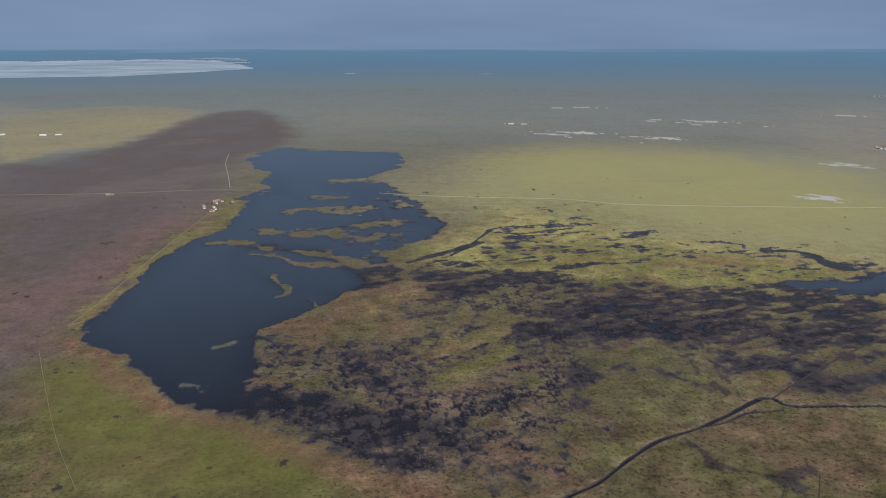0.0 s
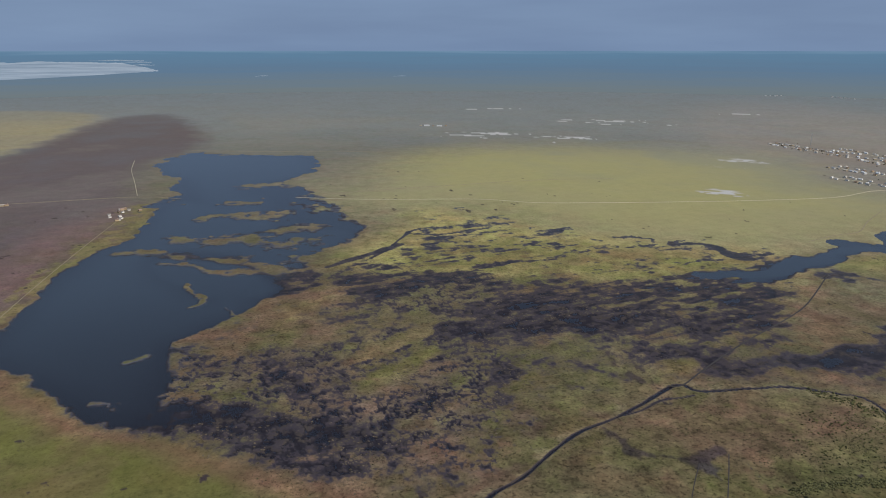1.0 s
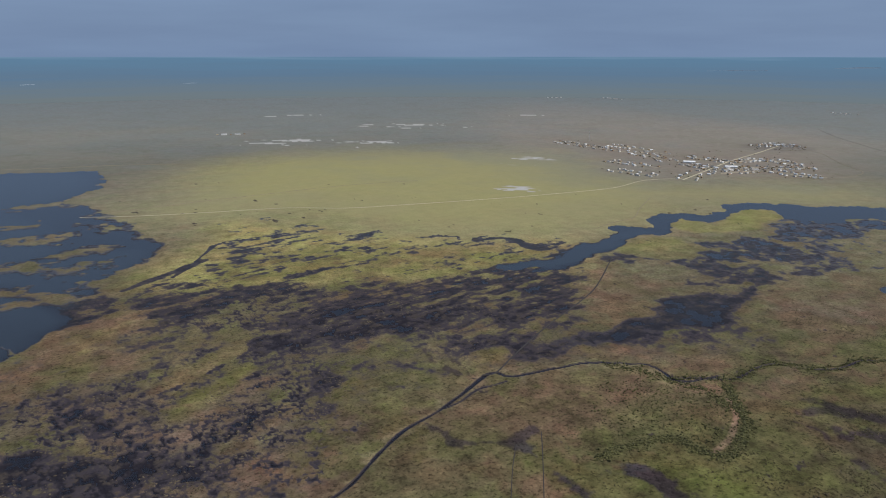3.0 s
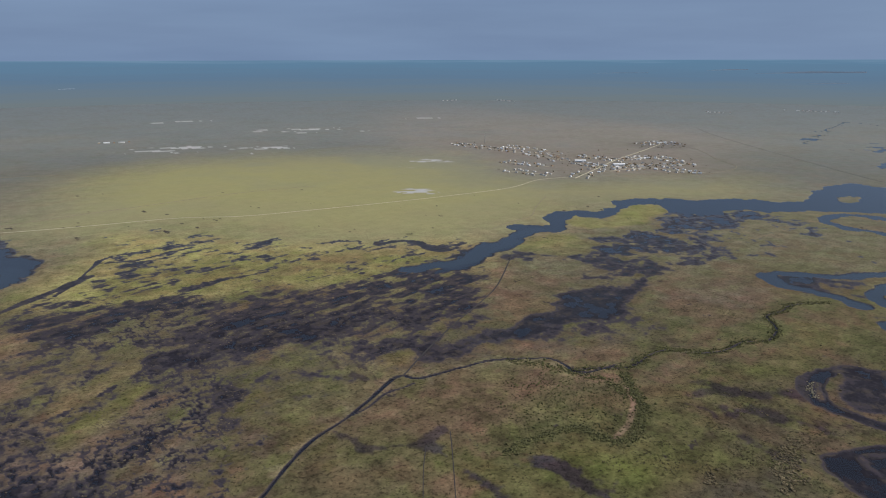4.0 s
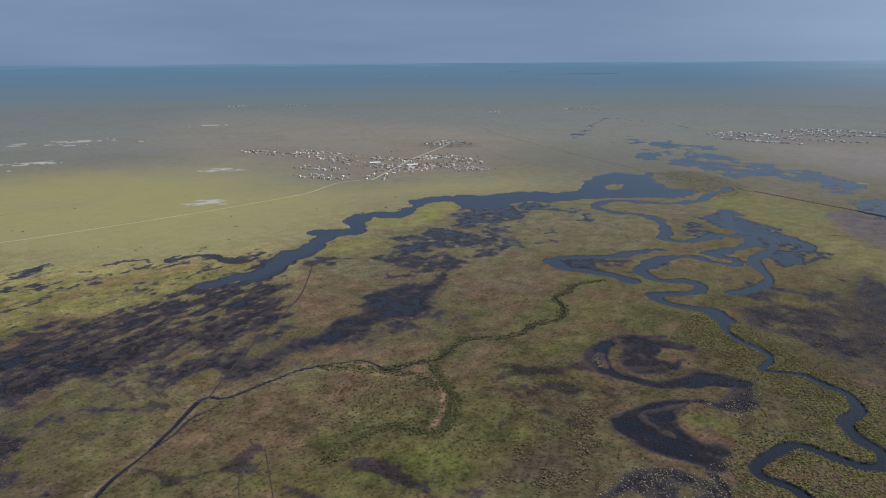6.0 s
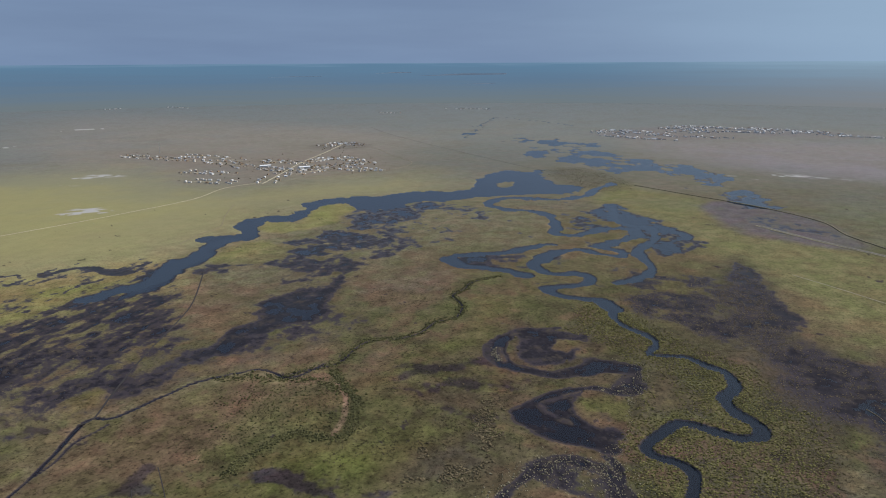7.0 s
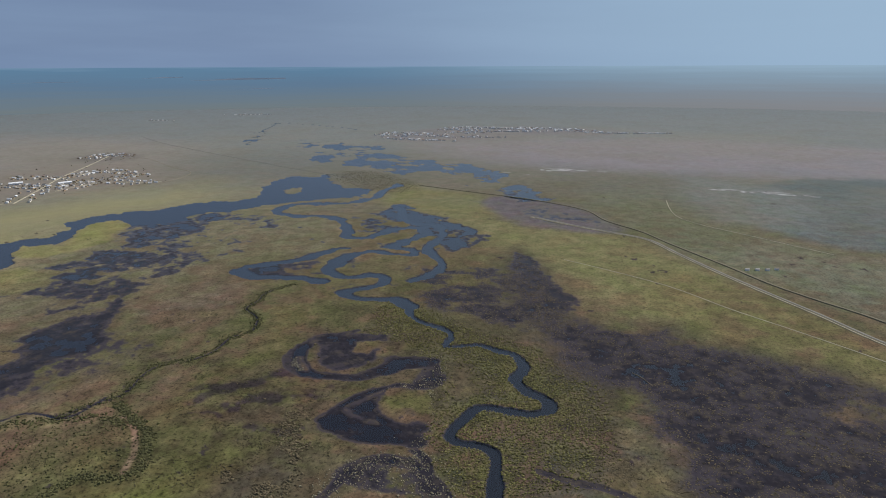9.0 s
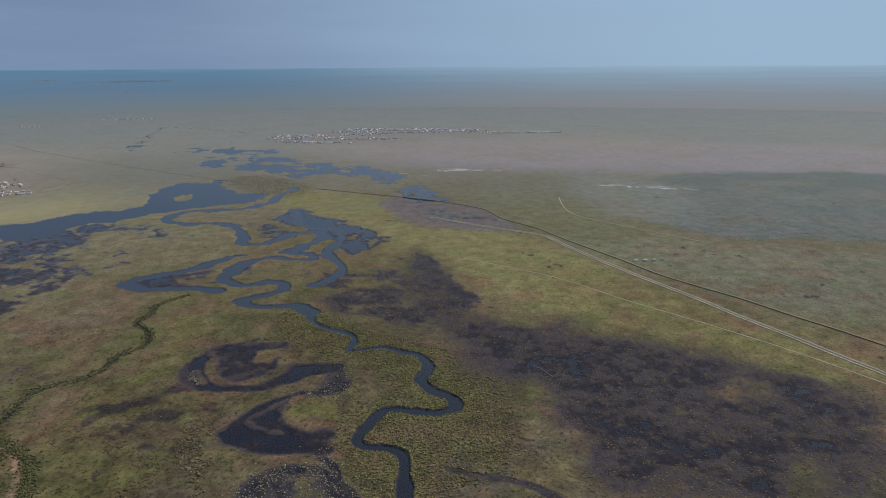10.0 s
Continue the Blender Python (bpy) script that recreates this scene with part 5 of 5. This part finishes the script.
# ---- tracks, road and railway bank ----
def ribbon(name, pts, half, z, thick, mat, label, category, per=6, crown=0.0):
    c = smooth_line(pts, per=per)
    t = np.gradient(c, axis=0)
    t /= np.linalg.norm(t, axis=1)[:, None] + 1e-9
    nrm = np.stack([-t[:, 1], t[:, 0]], -1)
    rng = np.random.RandomState(len(pts))
    wob = 1 + 0.25 * (rng.rand(len(c)) - 0.5)
    bm = bmesh.new()
    rows = []
    for p, n_, w in zip(c, nrm, wob):
        row = []
        for off, h in ((-1.0, z - thick), (-0.8, z), (0.0, z + crown), (0.8, z), (1.0, z - thick)):
            row.append(bm.verts.new((p[0] + n_[0] * off * half * w, p[1] + n_[1] * off * half * w, h)))
        rows.append(row)
    for a, b in zip(rows[:-1], rows[1:]):
        for k in range(4):
            bm.faces.new((a[k], b[k], b[k + 1], a[k + 1]))
    bmesh.ops.recalc_face_normals(bm, faces=bm.faces)
    ob = part(name, bm, mat)
    if sum(p.normal.z for p in ob.data.polygons) < 0:
        ob.data.flip_normals()
    return tagged(ob, label, category, kind="structure")


for pts, half, mat in ((TRACK_N, 0.75, M_TRACK), (TRACK_N2, 0.9, M_RUT), (TRACK_FARM, 0.45, M_TRACK), (TRACK_W, 1.0, M_RUT), (TRACK_SHORE, 0.4, M_RUT), (TRACK_SW, 0.2, M_RUT), (TRACK_S, 0.45, M_TRACK),
                       (TRACK_E, 0.5, M_TRACK), (TRACK_LAKE_N, 1.2, M_RUT), (TRACK_VILLAGE, 0.6, M_RUT)):
    ribbon("dirt_track", pts, half, 0.98, 0.3, mat, "pale dusty track worn across the grass", "track")
ribbon("dirt_track", STREET_RING, 1.0, 0.98, 0.3, M_RUT, "worn track round the village", "track")
for pts in (STREET_A, STREET_B, STREET_C, STREET_D, STREET_E, STREET_F, STREET_G):
    ribbon("street", pts, 1.2, 0.98, 0.3, M_TRACK, "pale unpaved village street", "street")
ribbon("street", STREET_MAIN, 1.7, 1.05, 0.3, M_TRACK, "wide pale main street of the village", "street")


def beside(pts, off):
    """The same line, moved sideways."""
    c = np.array(pts, float)
    t = np.gradient(c, axis=0)
    t /= np.linalg.norm(t, axis=1)[:, None]
    return [(x, y) for x, y in c + np.stack([-t[:, 1], t[:, 0]], -1) * off]


ribbon("road_verge", ROAD, 5.5, 1.1, 0.8, M_BANK, "dark earth verge under the gravel road", "verge")
ribbon("road", beside(ROAD, 1.2), 1.2, 1.5, 0.5, M_GRAVEL, "pale grey gravel road on a low bank", "road", crown=0.1)
for pts, half in ((DITCH_NE, 0.9), (DRAIN_A, 0.4), (DRAIN_B, 0.35)):
    ribbon("drain", pts, half, 0.76, 0.3, M_MUD, "narrow black drain cut straight across the marsh", "drain")
ribbon("sandbar", SANDBAR, 0.24, 0.35, 0.6, M_RUT, "thin pale sandbar in the flooded marsh", "sandbar")
ribbon("dirt_track", beside(ROAD, -3.2), 0.5, 1.25, 0.3, M_TRACK, "pale dusty track beside the road", "track")
ribbon("railway_bank", RAIL_BANK, 1.8, 1.6, 1.0, M_BANK, "dark grassy earth bank beside the road", "embankment", crown=0.1)
ribbon("dirt_track", beside(RAIL_BANK[5:], 3.0), 0.5, 0.98, 0.3, M_RUT, "pale dusty track along the bank", "track")
ribbon("railway_bank", RAIL_FAR, 0.8, 1.0, 0.4, M_FAR_BANK, "dark earth bank far across the steppe", "embankment", crown=0.1)


# ---- shrubs, reeds and groves ----
def clumps(name, x, y, z, size, mat, label, category, seed, squash=0.75):
    """Many small plants in one mesh: each a lumpy little crown, widest low down."""
    rng = np.random.RandomState(seed)
    n = len(x)
    ph = (1 + 5 ** 0.5) / 2
    ico = np.array([(-1, ph, 0), (1, ph, 0), (-1, -ph, 0), (1, -ph, 0), (0, -1, ph), (0, 1, ph), (0, -1, -ph), (0, 1, -ph), (ph, 0, -1), (ph, 0, 1), (-ph, 0, -1), (-ph, 0, 1)]) / 1.902
    tri = np.array([(0, 11, 5), (0, 5, 1), (0, 1, 7), (0, 7, 10), (0, 10, 11), (1, 5, 9), (5, 11, 4), (11, 10, 2), (10, 7, 6), (7, 1, 8),
                    (3, 9, 4), (3, 4, 2), (3, 2, 6), (3, 6, 8), (3, 8, 9), (4, 9, 5), (2, 4, 11), (6, 2, 10), (8, 6, 7), (9, 8, 1)])
    tri = tri[ico[tri][:, :, 2].mean(1) > -0.7]
    jit = 0.62 + 0.6 * rng.rand(n, 12, 1)
    v = ico[None] * jit
    v[:, :, 2] = v[:, :, 2] * squash + squash * 0.55
    a = rng.rand(n) * 6.283
    ca, sa = np.cos(a)[:, None], np.sin(a)[:, None]
    st = (0.75 + 0.5 * rng.rand(n))[:, None]
    vx, vy = v[:, :, 0] * st, v[:, :, 1] / st
    px, py = vx * ca - vy * sa, vx * sa + vy * ca
    s = np.asarray(size)[:, None]
    co = np.stack([px * s + x[:, None], py * s + y[:, None], v[:, :, 2] * s + np.asarray(z)[:, None]], -1).reshape(-1, 3)
    faces = (tri[None] + (np.arange(n) * 12)[:, None, None]).reshape(-1, 3)
    ob = new(name, mesh_from(name, co, faces, [mat]))
    return tagged(ob, label, category, kind="stuff")


def scatter(pts, count, seed, soft=15.0, line=False, spread=6.0):
    """Random points in an outline, or along a line."""
    rng = np.random.RandomState(seed)
    if line:
        c = smooth_line(pts, per=8)
        seg = np.linalg.norm(np.diff(c, axis=0), axis=1)
        s = rng.rand(count) * seg.sum()
        cum = np.concatenate([[0], np.cumsum(seg)])
        x, y = np.interp(s, cum, c[:, 0]), np.interp(s, cum, c[:, 1])
        return x + rng.normal(0, spread, count), y + rng.normal(0, spread, count)
    p = np.array(pts, float)
    lo, hi = p.min(0) - soft, p.max(0) + soft
    x, y = lo[0] + rng.rand(count * 3) * (hi[0] - lo[0]), lo[1] + rng.rand(count * 3) * (hi[1] - lo[1])
    keep = rng.rand(len(x)) < area(x, y, pts, soft)
    return x[keep][:count], y[keep][:count]


def plant(name, spots, lo, hi, mat, label, category, seed, max_wet=0.05, clump=0.0, squash=0.75):
    x, y = np.concatenate([s[0] for s in spots]), np.concatenate([s[1] for s in spots])
    w = land_at(x, y)[0]
    keep = w < max_wet
    if clump:
        keep &= fbm(x, y, 22, 3, seed) > -1 + clump
    x, y, w = x[keep], y[keep], w[keep]
    rng = np.random.RandomState(seed)
    return clumps(name, x, y, np.maximum(land_height(w), -0.1), lo + (hi - lo) * rng.rand(len(x)) ** 2, mat, label, category, seed, squash)


plant("shrubs", [scatter(SHRUB_RIVER, 17000, 1), scatter(SHRUB_BANK, 3000, 2, 8), scatter(RIVER_LOW, 2600, 4, line=True, spread=8)],
      0.35, 1.05, M_SHRUB, "dense olive willow shrubs along the river banks", "shrubs", 5, squash=0.58)
plant("shrubs", [scatter(SHRUB_BELT_A, 2600, 6, line=True, spread=2.4), scatter(SHRUB_BELT_B, 700, 7, line=True, spread=3.5), scatter(STREAM, 3000, 8, line=True, spread=2.8),
                 scatter(SHRUB_FIELD, 900, 9)], 0.35, 0.95, M_WILLOW, "dark green shrubs in belts along a dry stream bed", "shrubs", 10)
plant("reed_tussocks", [scatter(SHRUB_SE, 4000, 11, 20), scatter(MARSH_RIVER, 6000, 12, 15), scatter(FEN_WIDE, 17000, 24, 14), scatter(SHRUB_EAST, 7000, 33, 20)], 0.3, 0.85, M_REED,
      "brown reed and sedge tussocks in the flooded marsh", "reeds", 13, max_wet=0.5, squash=0.42)
plant("low_scrub", [scatter(SCRUB_NEAR, 1500, 3, 8), scatter(SCRUB_OXBOW, 1700, 43, 8), scatter(OX_LAND, 900, 36, 20)], 0.4, 1.15, M_REED, "low brown willow scrub on the damp flats", "scrub", 37, clump=1.0, squash=0.6)
plant("bleached_reeds", [scatter(OXBOW_C, 420, 14, line=True, spread=7), scatter(OXBOW_OUT, 160, 15, line=True, spread=9), scatter(RIM_REEDS, 700, 16, 4), scatter(OX_C_WATER, 260, 44, 5), scatter(OX_SPIT, 90, 25, line=True, spread=1.5)], 0.35, 0.8, M_PALE_REED,
      "pale bleached reed clumps standing in dark water", "reeds", 17, max_wet=2.0)
plant("reed_mats", [scatter(MARSH_SOUTH, 4000, 38, 20), scatter(MARSH_HEART, 5000, 39, 20), scatter(MARSH_EDGE, 3000, 41, 30)],
      0.3, 1.1, M_MAT, "flat brown mats of dead reed in the dark marsh", "reeds", 42, max_wet=0.55, clump=1.05, squash=0.22)
plant("wormwood_tufts", [scatter(BARE_SOUTH, 4000, 18, 30), scatter(BROWN_RIVER, 5000, 19, 30), scatter(GREEN_SE, 3000, 20, 30), scatter(BROWN_FEN, 3000, 26, 30), scatter(NEAR_PASTURE, 1600, 34, 30), scatter(OX_LAND, 3000, 35, 30), scatter(SHRUB_FIELD, 1500, 27, 30)],
      0.25, 0.7, M_DARK_TUFT, "dark wormwood tufts scattered in drifts on the pasture", "tufts", 21, max_wet=-0.3, clump=1.36, squash=0.55)
plant("village_trees", [scatter(VILLAGE_GROUND, 70, 28, 4), scatter(HAMLET_GROUND, 50, 29, 4), scatter(STREET_F, 70, 30, line=True, spread=14), scatter(STREET_A, 50, 31, line=True, spread=12)],
      0.9, 2.2, M_DARK_TUFT, "dark green garden trees between the village houses", "trees", 32, squash=0.9)
plant("grove", [scatter(GROVE, 5000, 22, 26)], 0.5, 1.2, M_GROVE, "brown-green willow grove on a river island", "trees", 23, squash=0.38)


# single shrubs along the dry bed, each with a crown of several lumps
def shrub_mesh(seed):
    rng = random.Random(seed)
    bm = bmesh.new()
    for k in range(6):
        a, r_ = rng.uniform(0, 6.283), rng.uniform(0, 0.75) if k else 0
        lump = bmesh.ops.create_icosphere(bm, subdivisions=1, radius=rng.uniform(0.45, 0.8), matrix=pose(math.cos(a) * r_, math.sin(a) * r_, rng.uniform(0.35, 0.95), 0, 0, rng.uniform(0, 90)))
        for v in lump["verts"]:
            v.co += Vector((rng.uniform(-0.14, 0.14), rng.uniform(-0.14, 0.14), rng.uniform(-0.12, 0.12)))
    me = bpy.data.meshes.new("shrub")
    bm.to_mesh(me)
    bm.free()
    me.materials.append(M_WILLOW)
    return me


SHRUB_MESHES = [shrub_mesh(s) for s in range(6)]
_r = random.Random(12)
for pts, count, spread in ((SHRUB_BELT_A, 110, 4), (STREAM, 110, 4), (SHRUB_BELT_B, 40, 5)):
    for x, y in zip(*scatter(pts, count, count + len(pts), line=True, spread=spread)):
        ob = new("shrub", _r.choice(SHRUB_MESHES))
        k = _r.uniform(0.6, 1.15)
        ob.matrix_basis = pose(x, y, 0.6, 0, 0, _r.uniform(0, 360)) @ Matrix.Diagonal((k, k, k * _r.uniform(0.8, 1.1), 1))
        tagged(ob, "rounded olive willow shrub by the dry stream bed", "shrub", "shrubs along the stream bed")


# ---- houses ----
def gable_walls(bm, w, d, eave, ridge):
    a = [bm.verts.new(p) for p in ((-w / 2, -d / 2, 0), (w / 2, -d / 2, 0), (w / 2, d / 2, 0), (-w / 2, d / 2, 0))]
    b = [bm.verts.new(p) for p in ((-w / 2, -d / 2, eave), (w / 2, -d / 2, eave), (w / 2, d / 2, eave), (-w / 2, d / 2, eave))]
    r = [bm.verts.new((-w / 2, 0, ridge)), bm.verts.new((w / 2, 0, ridge))]
    bm.faces.new((a[0], a[1], b[1], b[0]))
    bm.faces.new((a[2], a[3], b[3], b[2]))
    bm.faces.new((a[1], a[2], b[2], r[1], b[1]))
    bm.faces.new((a[3], a[0], b[0], r[0], b[3]))


def gable_roof(bm, w, d, eave, ridge, over, thick):
    for s in (-1, 1):
        slope = (ridge - eave) / (d / 2)
        lo = eave - over * slope
        v = []
        for x in (-w / 2 - over, w / 2 + over):
            for y, z in ((0, ridge), (s * (d / 2 + over), lo)):
                v += [bm.verts.new((x, y, z + 0.03)), bm.verts.new((x, y, z + thick + 0.03))]
        for f in ((1, 3, 7, 5), (0, 4, 6, 2), (2, 6, 7, 3), (0, 2, 3, 1), (4, 5, 7, 6), (0, 1, 5, 4)):
            bm.faces.new([v[i] for i in f])
    bmesh.ops.recalc_face_normals(bm, faces=bm.faces)


def house(w, d, eave, ridge, wall_mat, roof_mat, label, name="house", category="house", chimney=True):
    root = new(name)
    bm = bmesh.new()
    gable_walls(bm, w, d, eave, ridge)
    part("wall", bm, wall_mat, root)
    bm = bmesh.new()
    gable_roof(bm, w, d, eave, ridge, 0.45, 0.12)
    roof = part("roof", bm, roof_mat, root)
    if chimney:
        bm = bmesh.new()
        box(bm, w * 0.2, -0.9, ridge - 0.8, w * 0.2 + 0.6, -0.3, ridge + 0.8)
        part("chimney", bm, M_TAN, roof)
    return tagged(root, label, category)


HOUSES = [
    house(6.2, 4.2, 2.4, 3.4, M_WHITE, M_SLATE, "whitewashed village house under a grey gabled roof"),
    house(7.4, 4.4, 2.4, 3.3, M_WHITE, M_TIN, "long white village house with a pale tin roof"),
    house(5.4, 4, 2.3, 3.2, M_TAN, M_RUST, "small clay-walled house with a rusty brown roof"),
    house(7, 3.8, 2.2, 2.9, M_TAN, M_SLATE, "low clay barn with a grey roof", "barn", "barn", False),
]
BIG = house(28, 9, 4.0, 5.6, M_WHITE, M_TIN, "long white public building with a pale roof", "school_building", "building", False)
SHED = house(18, 6, 2.6, 3.9, M_WHITE, M_TIN, "long white livestock shed on the open steppe", "livestock_shed", "shed", False)
HUT = house(4.5, 3.2, 2.1, 2.9, M_WHITE, M_SLATE, "tiny pale herder hut on the open grass", "hut", "hut", False)
_rng = random.Random(3)
_used = set()


def put(kind, x, y, turn, group):
    z = 0.68
    m = pose(x, y, z, 0, 0, turn)
    if kind.name in _used:
        ob = copy_thing(kind, m)
    else:
        kind.matrix_basis = m
        _used.add(kind.name)
        ob = kind
    return tagged(ob, group=group)


def along(pts, step, offset, group, kinds=(0, 0, 1, 1, 2, 3), skip=0.15):
    c = smooth_line(pts, per=12)
    seg = np.linalg.norm(np.diff(c, axis=0), axis=1)
    cum = np.concatenate([[0], np.cumsum(seg)])
    s = step * 0.5
    while s < cum[-1]:
        x, y = np.interp(s, cum, c[:, 0]), np.interp(s, cum, c[:, 1])
        x2, y2 = np.interp(min(s + 2, cum[-1]), cum, c[:, 0]), np.interp(min(s + 2, cum[-1]), cum, c[:, 1])
        a = math.atan2(y2 - y, x2 - x) if s + 2 <= cum[-1] else a
        for side in (-1, 1):
            if _rng.random() > skip:
                o = side * (offset + _rng.uniform(-3, 16))
                put(HOUSES[_rng.choice(kinds)], x - math.sin(a) * o + _rng.uniform(-3, 3), y + math.cos(a) * o, math.degrees(a) + _rng.choice((0, 0, 90)) + _rng.uniform(-8, 8), group)
        s += step * _rng.uniform(0.8, 1.3)


for pts, step in ((STREET_A, 10), (STREET_B, 10), (STREET_C, 11), (STREET_D, 14), (STREET_E, 10), (STREET_F, 9.5), (STREET_G, 11), (STREET_MAIN[:3], 20), (HAMLET, 8.5)):
    along(pts, step, 11, "houses of the steppe village", skip=0.3 if pts in (STREET_A, STREET_B, STREET_C, STREET_D) else 0.12)


def distant_houses(rows, label, seed):
    """A village so far off that its houses are told apart only as specks: one mesh."""
    rng = random.Random(seed)
    bm = bmesh.new()
    for pts, step in rows:
        c = smooth_line(pts, per=12)
        seg = np.linalg.norm(np.diff(c, axis=0), axis=1)
        cum = np.concatenate([[0], np.cumsum(seg)])
        s = step * 0.5
        while s < cum[-1]:
            for side in (-1, 1):
                if rng.random() < 0.8:
                    one = bmesh.new()
                    w, d = rng.uniform(5, 8.5), rng.uniform(4.5, 6)
                    gable_walls(one, w, d, 2.7, 4.4)
                    nw = len(one.faces)
                    gable_roof(one, w, d, 2.7, 4.4, 0.4, 0.12)
                    one.faces.ensure_lookup_table()
                    tone = rng.choice((1, 2, 2, 3))
                    for i, f in enumerate(one.faces):
                        f.material_index = 0 if i < nw else tone
                    one.transform(pose(np.interp(s, cum, c[:, 0]) + rng.uniform(-6, 6), np.interp(s, cum, c[:, 1]) + side * rng.uniform(8, 75), 0.68, 0, 0, rng.uniform(0, 180)))
                    tmp = bpy.data.meshes.new("one")
                    one.to_mesh(tmp)
                    one.free()
                    bm.from_mesh(tmp)
                    bpy.data.meshes.remove(tmp)
            s += step * rng.uniform(0.8, 1.3)
    ob = part("distant_houses", bm, M_WHITE)
    for m in (M_SLATE, M_TIN, M_RUST):
        ob.data.materials.append(m)
    return tagged(ob, label, "houses", kind="stuff")


FAR_ROWS = ((FAR_STREET_A, 5), (FAR_STREET_B, 5), (FAR_STREET_C, 4), (FAR_STREET_D, 5), (FAR_STREET_E, 6), (FAR_STREET_F, 6))
distant_houses(FAR_ROWS, "pale houses of a large village far across the river", 5)
distant_houses(((STEPPE_ROW_A, 11),), "pale houses of a hamlet near the horizon", 6)
distant_houses(((STEPPE_ROW_B, 22), (STEPPE_ROW_C, 18)), "pale houses of hamlets by the far river", 7)
for p, turn in ((SCHOOL, -35), (SCHOOL2, -30)):
    put(BIG, p[0], p[1], turn, "public buildings of the village")
for i in range(13):
    put(HUT if i % 3 else HOUSES[2], FARM_W[0] + _rng.uniform(-26, 22), FARM_W[1] + _rng.uniform(-45, 40), _rng.uniform(0, 90), "huts of the lakeside farm")
for p, n_, turn in ((SHED_W, 2, 10), (SHEDS_NW, 4, 15), (SHEDS_NW2, 3, 15), (FARM_N, 5, -10), (HUTS_E, 4, 105)):
    far = math.hypot(*p) > 2000
    for i in range(n_):
        a = radians(turn)
        along_, across = (i - n_ / 2) * (22 if far else 13 if p is HUTS_E else 7), _rng.uniform(-12, 12) * (1 if far or n_ > 5 and p is not HUTS_E else 0.15)
        kind = HUT if p is HUTS_E else SHED if far and i % 2 else HOUSES[2] if i % 3 else HOUSES[3]
        put(kind, p[0] + along_ * math.cos(a) - across * math.sin(a), p[1] + along_ * math.sin(a) + across * math.cos(a), turn + _rng.uniform(-10, 10), "sheds of the steppe farms")

# lattice mast in the village
mast = new("radio_mast")
mast.location = (MAST[0], MAST[1], 0.6)
for k in range(3):
    a = k * 2.0944
    bm = bmesh.new()
    bmesh.ops.create_cone(bm, cap_ends=True, segments=6, radius1=0.22, radius2=0.14, depth=34, matrix=Matrix.Translation((math.cos(a) * 0.8, math.sin(a) * 0.8, 17)))
    part("mast_leg", bm, M_STEEL, mast)
for k in range(11):
    bm = bmesh.new()
    box(bm, -0.9, -0.9, 2.9 + k * 3, 0.9, 0.9, 3.1 + k * 3)
    part("mast_ring", bm, M_STEEL, mast)
tagged(mast, "thin grey steel radio mast above the village", "mast")
